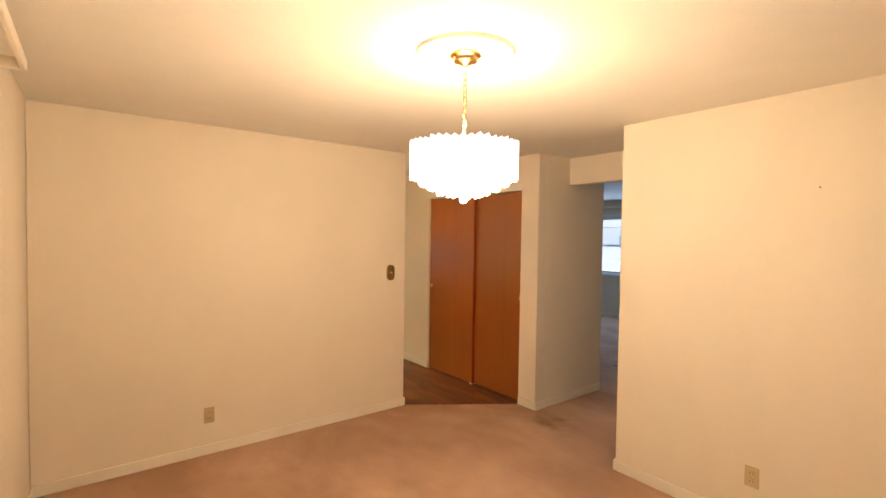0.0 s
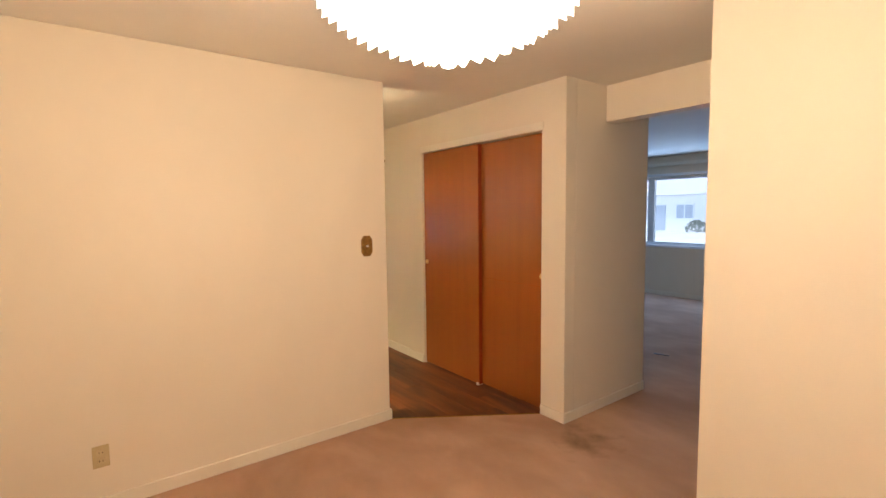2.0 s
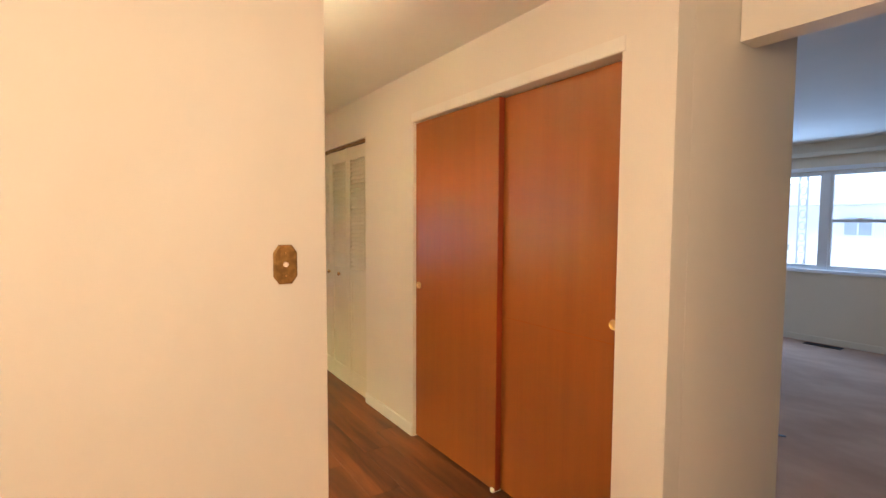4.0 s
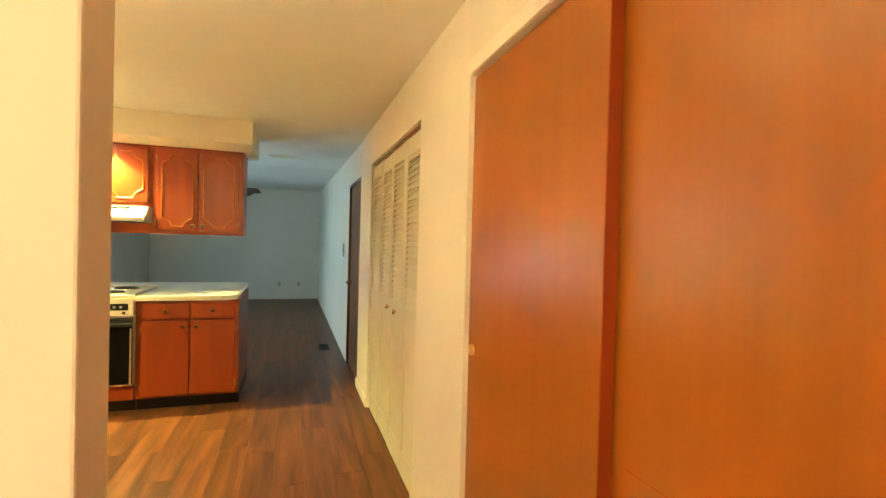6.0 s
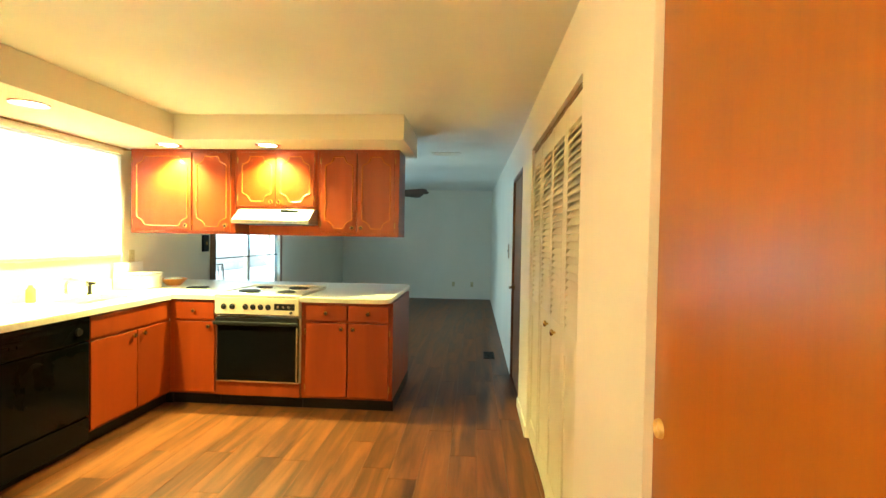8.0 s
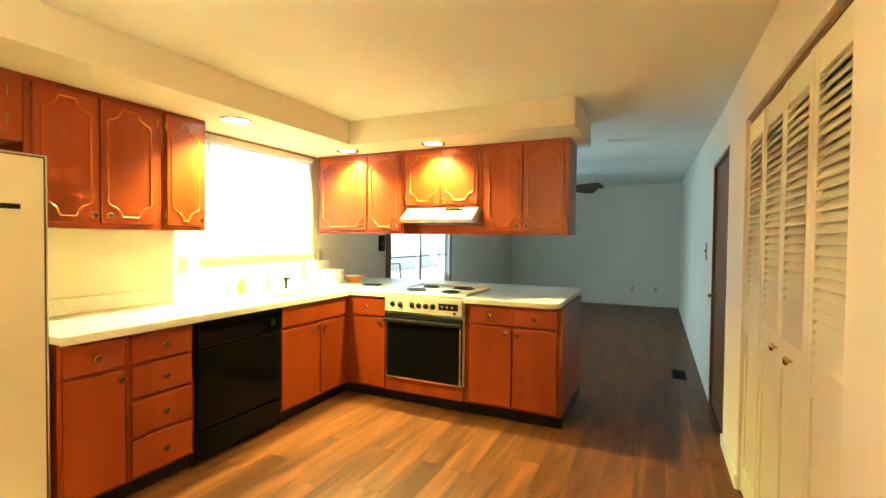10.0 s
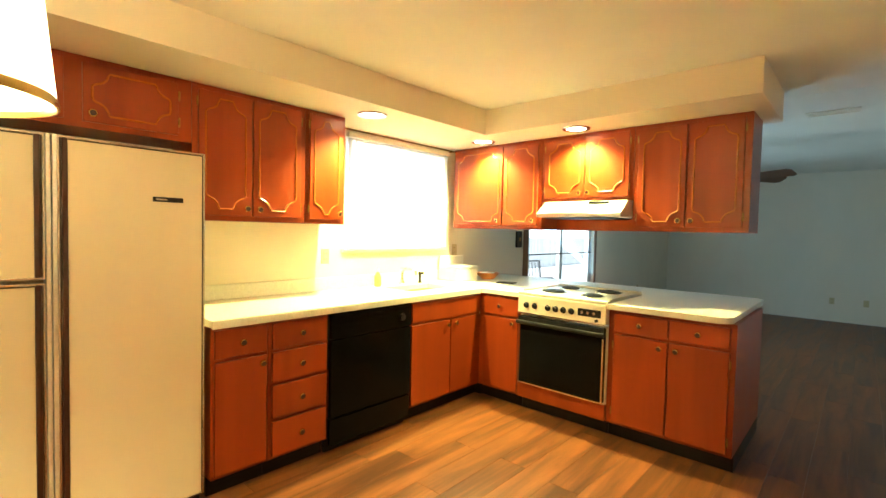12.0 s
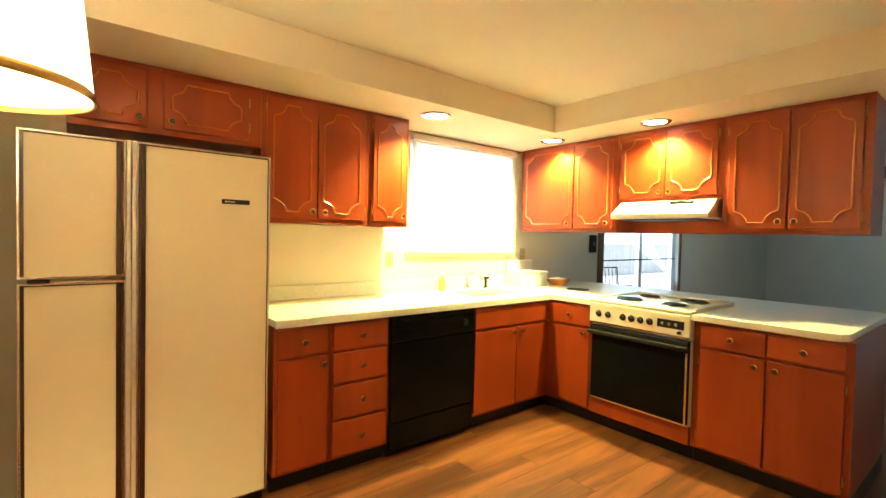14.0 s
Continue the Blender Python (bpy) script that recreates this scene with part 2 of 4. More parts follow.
def cyl(bm, m, r0, r1, h, n=20, caps=True):
    """A cone or cylinder along local z from 0 to h, placed by m."""
    bmesh.ops.create_cone(bm, cap_ends=caps, segments=n, radius1=r0, radius2=r1, depth=h, matrix=m @ Matrix.Translation((0, 0, h / 2)))
    return bm


def lathe(bm, profile, n=32, m=Matrix()):
    """Turn a profile of (radius, z) round z."""
    rings = []
    for r, z in profile:
        rings.append([bm.verts.new(m @ Vector((r * math.cos(2 * math.pi * k / n), r * math.sin(2 * math.pi * k / n), z))) for k in range(n)])
    for a, b in zip(rings, rings[1:]):
        for k in range(n):
            bm.faces.new((a[k], a[(k + 1) % n], b[(k + 1) % n], b[k]))
    return bm


def prism(bm, pts, z0, z1):
    """An upright prism over a plan outline."""
    lo = [bm.verts.new((x, y, z0)) for x, y in pts]
    hi = [bm.verts.new((x, y, z1)) for x, y in pts]
    bm.faces.new(lo[::-1])
    bm.faces.new(hi)
    for k in range(len(pts)):
        j = (k + 1) % len(pts)
        bm.faces.new((lo[k], lo[j], hi[j], hi[k]))
    return bm


def sweep(bm, path, r, closed=False, n=8):
    """A round bar along a path."""
    rings = []
    c = len(path)
    for i, p in enumerate(path):
        p = Vector(p)
        a = Vector(path[(i - 1) % c]) if closed or i > 0 else p
        b = Vector(path[(i + 1) % c]) if closed or i < c - 1 else p
        d = (b - a).normalized()
        up = Vector((0, 0, 1)) if abs(d.z) < 0.9 else Vector((0, 1, 0))
        u = d.cross(up).normalized()
        v = u.cross(d).normalized()
        rings.append([bm.verts.new(p + r * (math.cos(2 * math.pi * k / n) * u + math.sin(2 * math.pi * k / n) * v)) for k in range(n)])
    pairs = list(zip(rings, rings[1:])) + ([(rings[-1], rings[0])] if closed else [])
    for a, b in pairs:
        for k in range(n):
            bm.faces.new((a[k], a[(k + 1) % n], b[(k + 1) % n], b[k]))
    if not closed:
        bm.faces.new(rings[0][::-1])
        bm.faces.new(rings[-1])
    return bm


def part(name, bm, mat, parent=None, label="", smooth=False):
    me = bpy.data.meshes.new(name)
    bmesh.ops.recalc_face_normals(bm, faces=bm.faces)
    bm.to_mesh(me)
    bm.free()
    me.materials.append(M[mat])
    if smooth:
        for p in me.polygons:
            p.use_smooth = True
        me.set_sharp_from_angle(angle=radians(40))
    ob = new(name, me)
    if parent:
        ob.parent = parent
    if label:
        tagged(ob, label)
    return ob


def B():
    return bmesh.new()


def thing(name, label, category, m=Matrix(), group="", kind=""):
    ob = new(name)
    ob.empty_display_size = 0.1
    ob.matrix_world = m
    return tagged(ob, label, category, group, kind)


def structure(name, bm, mat, label, category="wall"):
    return tagged(part(name, bm, mat), label, category, kind="structure")


# ---- large structure ----
H, SOF, W, E, N, S = 2.44, 2.238, -3.65, 5.35, 11.87, -4.2
CTR = 0.955


def wall_x(name, x0, x1, y0, y1, holes, label, z1=H, mat="wall"):
    """A wall along y with openings (ya, yb, za, zb)."""
    bm = B()
    y = y0
    for ya, yb, za, zb in sorted(holes):
        box(bm, x0, x1, y, ya, 0, z1)
        if za > 0.01:
            box(bm, x0, x1, ya, yb, 0, za)
        box(bm, x0, x1, ya, yb, zb, z1)
        y = yb
    box(bm, x0, x1, y, y1, 0, z1)
    return structure(name, bm, mat, label)


wall_x("wall_closet", 0, 0.11, 0, N, [(0.215, 1.755, 0, 2.11), (2.48, 4.06, 0, 2.12), (4.70, 5.61, 0, 2.10)],
       "cream painted wall with a closet, louvre and door opening", z1=2.70)
wall_x("wall_west", W - 0.16, W, S, N, [(3.44, 4.62, 1.27, 2.20), (6.20, 8.14, 0.03, 2.10)], "cream painted outer wall with a window and a sliding door", z1=2.70)
wall_x("wall_living_east", E, E + 0.16, S, 4.0, [(0.42, 3.02, 0.90, 2.09)], "pale painted living room wall with wide window")
structure("wall_dining_north", box(B(), W, -0.942, 0.838, 0.968, 0, H, 0.006, 2), "wall", "cream painted wall between dining room and kitchen")
structure("wall_dining_east", box(B(), -0.385, -0.265, S, -1.09, 0, H), "wall", "cream painted dining room wall")
structure("wall_return", box(B(), -0.263, 0.575, -1.21, -1.092, 0, H), "wall", "plain painted return wall")
structure("wall_living_west", box(B(), 0.455, 0.575, S, -1.212, 0, H), "wall", "plain painted wall")
structure("wall_closet_south", box(B(), 0.112, 1.04, 0, 0.1, 0, H), "wall", "cream painted end wall of the closet block")
structure("wall_closet_back", box(B(), 0.93, 1.04, 0.1, 5.9, 0, H), "wall", "plain painted wall behind the closets")
structure("wall_closet_divider", box(box(box(B(), 0.112, 0.928, 2.05, 2.12, 0, H), 0.112, 0.928, 4.45, 4.52, 0, H), 0.112, 0.928, 5.80, 5.90, 0, H), "wall", "plain painted closet partitions")
structure("wall_living_north", box(B(), 1.042, E, 4.0, 4.1, 0, H), "wall", "plain painted living room wall")
structure("wall_south", box(B(), W - 0.16, E + 0.16, S - 0.12, S, 0, H), "wall", "plain painted south wall")
structure("wall_north", box(B(), W - 0.16, 0.11, N, N + 0.14, 0, 2.75), "wall", "pale painted family room end wall")
structure("opening_header", box(B(), 0.455, 0.575, -1.088, -0.003, 2.18, H), "wall", "cream painted header beam over the living room opening", "beam")
structure("ceiling", box(B(), W - 0.16, E + 0.16, S - 0.12, 5.3, H, H + 0.12), "ceiling", "off-white painted flat ceiling", "ceiling")
bm = B()
vs = [bm.verts.new(p) for p in ((W, 5.302, H), (0, 5.302, H), (0, N, 2.64), (W, N, 2.64), (W, 5.302, H + 0.4), (0, 5.302, H + 0.4), (0, N, 2.85), (W, N, 2.85))]
for f in ((0, 1, 2, 3), (4, 5, 6, 7), (0, 1, 5, 4), (1, 2, 6, 5), (2, 3, 7, 6), (3, 0, 4, 7)):
    bm.faces.new([vs[k] for k in f])
structure("ceiling_family_room", bm, "ceiling", "off-white gently rising family room ceiling", "ceiling")
structure("soffit_west", box(B(), W, -2.88, 0.970, 4.268, SOF, H), "wall", "cream painted soffit above kitchen cabinets", "soffit")
structure("soffit_peninsula", box(B(), W, -0.98, 4.27, 5.12, SOF, H), "wall", "cream painted soffit above peninsula cabinets", "soffit")
carpet_outline = [(W, S), (E, S), (E, 4.0), (1.04, 4.0), (1.04, 0.0), (0.0, 0.0), (0.0, 0.205), (-0.942, 0.835), (W, 0.835)]
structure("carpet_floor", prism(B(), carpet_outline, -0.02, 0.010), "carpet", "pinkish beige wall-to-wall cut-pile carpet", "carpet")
floor = structure("floor", box(B(), W, 0.93, 0.0, N, -0.06, -0.008), "subfloor", "brown wood-look vinyl plank floor", "floor")
thr = structure("threshold_strip", sweep(B(), [(-0.942, 0.838, 0.006), (-0.002, 0.208, 0.006)], 0.008), "oldbrass", "thin metal strip between carpet and planks", "threshold")

bm = B()
for x0, x1, y0, y1 in ((W, -0.942, 0.824, 0.838), (-0.942, -0.930, 0.824, 0.968), (-0.399, -0.385, S, -1.076), (-0.385, 0.455, -1.0895, -1.076), (-0.014, 0, -0.014, 0.213),
                       (0.0, 1.04, -0.014, 0.0), (W, W + 0.014, S, 0.815)):
    box(bm, x0, x1, y0, y1, 0.008, 0.085, 0.004, 1)
for y0, y1 in ((1.757, 2.478), (4.062, 4.698)):
    box(bm, -0.014, 0, y0, y1, 0.0, 0.085, 0.004, 1)
structure("baseboard", bm, "trim", "cream painted low baseboard", "baseboard")
bm = B()
box(bm, E - 0.014, E, S, 4.0, 0.008, 0.085)
box(bm, W, W + 0.012, 5.5, 6.1, 0.0, 0.07)
box(bm, W, W + 0.012, 8.25, N, 0.0, 0.07)
structure("baseboard_far", bm, "trim", "pale painted baseboard", "baseboard")

# ---- closet sliding doors ----


def knob(parent, m, mat="brass", r=0.016, centre=None):
    """A round knob standing out along local -y."""
    k = part("knob", lathe(B(), [(0.004, 0), (0.006, 0.003), (0.006, 0.010), (r * 0.8, 0.014), (r, 0.020), (r * 0.9, 0.026), (r * 0.6, 0.029), (0, 0.0295)], 20, m @ pose(0, 0, 0, 90)),
             mat, parent, smooth=True)
    if centre:
        part("knob_centre", lathe(B(), [(0.0, 0.0305), (r * 0.70, 0.0305), (r * 0.70, 0.026)], 16, m @ pose(0, 0, 0, 90)), centre, k)
    return k


WEST = lambda x, y, z=0: pose(x, y, z, 0, 0, 90)      # fronts that face +x, width along +y
EAST = lambda x, y, z=0: pose(x, y, z, 0, 0, -90)     # fronts that face -x, width along -y

for y0, y1, x, py in ((0.940, 1.755, 0.022, 1.715), (0.22, 1.005, 0.062, 0.262)):
    d = thing("closet_door", "orange-brown veneered flush sliding closet door", "door", pose(0, 0, 0), "sliding closet doors")
    slab = part("panel", box(B(), x, x + 0.034, y0, y1, 0.010, 2.103, 0.002, 1), "veneer", d)
    part("finger_pull", lathe(B(), [(0.0, 0.006), (0.009, 0.005), (0.013, 0.002), (0.016, 0.009), (0.020, 0.009), (0.023, 0.0)], 24, pose(x, py, 1.04, 0, -90)), "pull", d, "round brass finger pull", smooth=True)
    if x > 0.05:
        part("scratch", box(B(), x - 0.0006, x, 0.23, 0.90, 0.957, 0.960), "mould", d, "long pale scratch across the veneer")
    else:
        # this edge lies in shade; darker cherry colour stands in for it
        part("edge_strip", box(B(), x - 0.001, x + 0.035, y0 - 0.004, y0, 0.010, 2.103), "cherry", d, "front door edge, its shade put in as darker wood")
t = structure("closet_trim", box(B(), -0.006, 0.0, 0.20, 1.77, 2.112, 2.168, 0.001, 1), "trim", "cream painted closet fascia board", "trim")
g = thing("floor_guide", "small white plastic sliding door guide", "door guide", pose(0.04, 0.955, 0))
part("guide_block", box(B(), -0.03, 0.03, -0.012, 0.012, 0, 0.022, 0.003), "white", g)

# ---- louvred bifold doors ----
bif = []
for k in range(4):
    y0 = 2.486 + k * 0.3925
    d = thing("bifold_door", "cream painted louvred bifold closet door leaf", "door", Matrix(), "louvred bifold doors")
    x0, x1, w = 0.018, 0.048, 0.3885
    tilt = 0.004 if k == 2 else 0
    x0, x1 = x0 + tilt, x1 + tilt
    for a, b in ((y0, y0 + 0.05), (y0 + w - 0.05, y0 + w)):
        part("stile", box(B(), x0, x1, a, b, 0.008, 2.090, 0.002, 1), "louvre", d)
    for za, zb in ((0.008, 0.16), (0.93, 1.05), (1.98, 2.085)):
        part("rail", box(B(), x0 + 0.001, x1 - 0.001, y0 + 0.05, y0 + w - 0.05, za, zb), "louvre", d)
    part("lower_panel", box(B(), x0 + 0.008, x1 - 0.008, y0 + 0.05, y0 + w - 0.05, 0.16, 0.93), "louvre", d)
    slat = None
    for j in range(27):
        z = 1.072 + j * 0.0345
        if slat is None:
            slat = part("slat", box(B(), -0.028, 0.028, -(w / 2 - 0.05), w / 2 - 0.05, -0.003, 0.003), "louvre", d)
        else:
            sl = new("slat", slat.data)
            sl.parent = d
        ob = slat if j == 0 else sl
        ob.matrix_local = pose((x0 + x1) / 2, y0 + w / 2, z, 0, -55, 0)
    if k in (1, 2):
        ky = y0 + (w - 0.22 if k == 1 else 0.03)
        knob(d, pose(x0, ky, 0.99, 0, 0, -90), "brass", 0.018)
structure("bifold_track", box(B(), 0.022, 0.06, 2.48, 4.06, 2.096, 2.12), "oldbrass", "dull metal bifold track", "track")

# ---- hall door ----
d = thing("hall_door", "dark brown veneered flush door, closed", "door")
part("panel", box(B(), 0.020, 0.058, 4.735, 5.575, 0.012, 2.065, 0.002, 1), "browndoor", d)
lev = part("door_handle", lathe(B(), [(0.0, 0.0), (0.032, 0.0), (0.030, 0.008), (0.012, 0.012), (0.011, 0.05), (0.0, 0.052)], 20, pose(0.020, 5.50, 0.97, 0, -90)), "oldbrass", d, "aged brass lever handle", smooth=True)
part("lever", box(B(), -0.042, -0.026, 5.40, 5.51, 0.960, 0.980, 0.005), "oldbrass", lev)
structure("door_jamb", box(box(box(B(), -0.004, 0.1, 4.702, 4.732, 0, 2.10), -0.004, 0.1, 5.578, 5.608, 0, 2.10), -0.004, 0.1, 4.732, 5.578, 2.068, 2.098), "browndoor", "dark brown door jamb", "trim")

# ---- cabinets ----


def mould_ring(w, h, x0, z0, notch=0.045, r=0.0062, y=-0.002):
    """A raised moulding with scooped corners on a door face (local x, z)."""
    corners = ((x0, z0, 1, 1), (x0, z0 + h, 1, -1), (x0 + w, z0 + h, -1, -1), (x0 + w, z0, -1, 1))
    # order each corner so that the outline runs round once
    ring = []
    for i, (cx, cz, sx, sz) in enumerate(corners):
        arc = [(cx + sx * (notch + 0.014), cz), (cx + sx * (notch + 0.010), cz + sz * 0.012)]
        for k in range(1, 6):
            a = math.pi / 2 * k / 6
            arc.append((cx + sx * notch * math.cos(a) + sx * 0.008 * (1 - k / 6), cz + sz * (0.012 + (notch - 0.006) * math.sin(a))))
        arc += [(cx + sx * 0.004, cz + sz * (notch + 0.012)), (cx, cz + sz * (notch + 0.024))]
        ring += arc if i % 2 == 0 else arc[::-1]
    return sweep(B(), [(x, y, z) for x, z in ring], r, closed=True, n=6)


def slab_door(cab, x0, x1, z0, z1, knob_at=None, name="door", mould=0):
    d = part(name, box(B(), x0, x1, -0.019, -0.0005, z0, z1, 0.004, 2), "cherry", cab)
    if mould:
        ins = 0.038 if x1 - x0 > 0.28 else 0.034
        part("moulding", mould_ring(x1 - x0 - 2 * ins, z1 - z0 - 2 * ins, x0 + ins, z0 + ins, mould, y=-0.0195), "mould", d, "raised scooped-corner moulding", smooth=True)
    if knob_at:
        knob(d, pose(knob_at[0], -0.019, knob_at[1]), "brass", 0.0195, "fridge_brown")
    return d


def hinge(cab, x, z):
    part("hinge", sweep(B(), [(x, -0.014, z - 0.025), (x, -0.014, z + 0.025)], 0.005, n=8), "oldbrass", cab)


def carcass(cab, w, dpt, z0, z1, toe=0.0, toe_x=0.0):
    part("body", box(B(), 0.0005, w - 0.0005, 0, dpt, z0 + toe, z1, 0.001, 1), "cherry", cab)
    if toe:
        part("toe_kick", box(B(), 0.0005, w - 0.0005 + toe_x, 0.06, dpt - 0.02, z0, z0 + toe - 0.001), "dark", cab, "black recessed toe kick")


BT = CTR - 0.038
LB = "reddish cherry wood base cabinet, "
LU = "reddish cherry wood wall cabinet, "


def base(m, w, dpt, plan, label, group="kitchen base cabinets", toe_x=0.0):
    cab = thing("base_cabinet", LB + label, "cabinet", m, group)
    carcass(cab, w, dpt, 0, BT, 0.105, toe_x)
    for kind, x0, x1, z0, z1, kx, kz in plan:
        slab_door(cab, x0, x1, z0, z1, None if kx is None else (kx, kz), kind)
    return cab


# run under the window: front at x = -3.0
base(WEST(-3.0, 2.15), 0.31, 0.64, [("drawer", 0.015, 0.295, 0.745, 0.895, 0.155, 0.82), ("door", 0.015, 0.295, 0.125, 0.725, 0.265, 0.685)], "one drawer above one door")
base(WEST(-3.0, 2.462), 0.393, 0.64, [("drawer", 0.02, 0.373, a, b, 0.197, (a + b) / 2) for a, b in ((0.745, 0.895), (0.555, 0.725), (0.345, 0.535), (0.125, 0.325))], "a stack of four drawers")
base(WEST(-3.0, 3.562), 0.846, 0.64, [("false_drawer", 0.012, 0.834, 0.745, 0.895, None, None), ("door", 0.012, 0.442, 0.125, 0.725, 0.395, 0.69), ("door", 0.450, 0.834, 0.125, 0.725, 0.50, 0.69)], "two doors under the sink", toe_x=0.07)
# peninsula: front at y = 4.41
corner_cab = base(pose(-2.998, 4.41, 0), 0.42, 0.93, [("drawer", 0.055, 0.405, 0.745, 0.895, 0.23, 0.82), ("door", 0.055, 0.405, 0.125, 0.725, 0.36, 0.69)], "drawer above door", toe_x=0.0)
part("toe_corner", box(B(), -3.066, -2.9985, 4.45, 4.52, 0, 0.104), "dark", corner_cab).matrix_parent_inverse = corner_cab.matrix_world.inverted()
c = base(pose(-1.846, 4.41, 0), 0.778, 0.93, [("drawer", 0.045, 0.395, 0.765, 0.895, 0.22, 0.83), ("drawer", 0.405, 0.745, 0.765, 0.895, 0.575, 0.83),
                                           ("door", 0.045, 0.395, 0.125, 0.745, 0.35, 0.70), ("door", 0.405, 0.745, 0.125, 0.745, 0.45, 0.70)], "two drawers over two doors")
for z in (0.2, 0.67):
    hinge(c, 0.752, z)
    hinge(c, 0.038, z)

# worktop: one continuous L with a sink hole and a range gap
CF, PF, PB = -2.955, 4.365, 5.66
top = thing("worktop", "off-white laminate L-shaped kitchen worktop", "countertop")
bm = B()
for a in ((W + 0.001, -3.50, 2.14, PF), (-3.50, CF, 2.14, 3.66), (-3.10, CF, 3.66, PF), (-3.50, -3.10, 4.26, PF)):
    box(bm, *a, BT + 0.001, CTR)
bmesh.ops.remove_doubles(bm, verts=bm.verts, dist=0.0005)
part("window_run", bm, "laminate", top)
part("corner_slab", box(B(), W + 0.001, -2.578, PF, PB, BT + 0.001, CTR), "laminate", top)
part("range_strip", box(B(), -2.578, -1.846, 5.06, PB, BT + 0.001, CTR), "laminate", top)
r = 0.09
arc = [(-1.095 - r + r * math.cos(a), PF + r + r * math.sin(a)) for a in [radians(-90 + 15 * k) for k in range(7)]]
arc2 = [(-1.095 - r + r * math.cos(a), PB - r + r * math.sin(a)) for a in [radians(15 * k) for k in range(7)]]
part("peninsula_end", prism(B(), [(-1.846, PF)] + arc + arc2 + [(-1.846, PB)], BT + 0.001, CTR), "laminate", top)
part("front_edge", box(B(), CF, CF + 0.004, 2.14, PF - 0.004, BT - 0.006, CTR - 0.003, 0.002, 1), "laminate", top)
part("backsplash", box(B(), W + 0.001, W + 0.02, 2.14, 5.2, CTR + 0.001, CTR + 0.10, 0.003, 1), "laminate", top, "low laminate backsplash")

sink = thing("kitchen_sink", "white enamel drop-in kitchen sink with faucet", "sink", pose(-3.30, 3.96, CTR))
bm = B()
for a in ((-0.21, -0.17, -0.31, 0.31), (0.17, 0.21, -0.31, 0.31), (-0.17, 0.17, -0.31, -0.27), (-0.17, 0.17, 0.27, 0.31)):
    box(bm, *a, -0.002, 0.006, 0.002, 1)
part("rim", bm, "white", sink)
bm = B()
for a in ((-0.175, -0.168, -0.275, 0.275), (0.168, 0.175, -0.275, 0.275), (-0.17, 0.17, -0.275, -0.268), (-0.17, 0.17, 0.268, 0.275)):
    box(bm, *a, -0.17, -0.003)
box(bm, -0.175, 0.175, -0.275, 0.275, -0.176, -0.17)
part("basin", bm, "white", sink)
fa = part("faucet", sweep(B(), [(-0.245, 0.02, 0.0), (-0.245, 0.02, 0.10), (-0.22, 0.02, 0.135), (-0.15, 0.02, 0.145), (-0.07, 0.02, 0.13), (-0.065, 0.02, 0.10)], 0.012), "chrome", sink, "chrome faucet spout", smooth=True)
part("faucet_base", lathe(B(), [(0.03, 0), (0.03, 0.02), (0.016, 0.035), (0.014, 0.06), (0, 0.062)], 20, pose(-0.245, 0.02, 0)), "chrome", sink, smooth=True)
part("lever", box(B(), -0.26, -0.20, 0.012, 0.028, 0.14, 0.155, 0.004), "chrome", sink)
sp = thing("side_sprayer", "dark pull-out sink sprayer beside the faucet", "sprayer", pose(-3.54, 4.20, CTR))
part("sprayer_body", lathe(B(), [(0.02, 0), (0.02, 0.012), (0.012, 0.02), (0.012, 0.07), (0.018, 0.085), (0.018, 0.105), (0.0, 0.108)], 18), "dark", sp, smooth=True)
part("nozzle", box(B(), 0.0, 0.045, -0.012, 0.012, 0.085, 0.105, 0.004), "dark", sp)
so = thing("soap_bottle", "amber dish soap bottle with a pale cap", "bottle", pose(-3.575, 3.73, CTR))
part("bottle", lathe(B(), [(0, 0), (0.027, 0), (0.029, 0.01), (0.029, 0.09), (0.012, 0.115), (0.012, 0.125)], 20), "soap", so, smooth=True)
part("cap", lathe(B(), [(0.013, 0.125), (0.013, 0.145), (0.006, 0.15), (0.006, 0.165), (0, 0.166)], 16), "white", so, smooth=True)
tw = thing("dish_rack", "white plastic dish box on the worktop", "dish rack", pose(-3.50, 4.70, CTR))
part("tub", box(B(), -0.12, 0.12, -0.16, 0.16, 0.0, 0.13, 0.012), "white", tw)
part("back_panel", box(B(), -0.125, -0.105, -0.16, 0.2, 0.0, 0.24, 0.006), "white", tw)
part("inner_rim", box(B(), -0.10, 0.125, -0.165, 0.165, 0.13, 0.145, 0.005), "white", tw)
bo = thing("bowl", "shallow orange glazed bowl with a folded cloth", "bowl", pose(-3.40, 5.05, CTR) @ Matrix.Scale(1.15, 4))
part("bowl_body", lathe(B(), [(0, 0.004), (0.055, 0.0), (0.06, 0.006), (0.10, 0.045), (0.105, 0.058), (0.098, 0.058), (0.055, 0.014), (0, 0.012)], 32), "bowl", bo, smooth=True)
part("cloth", box(B(), -0.06, 0.05, -0.05, 0.05, 0.03, 0.062, 0.012, 3), "white", bo, "folded white cloth")
tr_ = thing("trivet", "small flat black trivet lying on the worktop", "trivet", pose(-3.04, 4.87, CTR, 0, 0, 12))
part("plate", box(B(), -0.085, 0.085, -0.05, 0.05, 0.0, 0.012, 0.004), "dark", tr_)

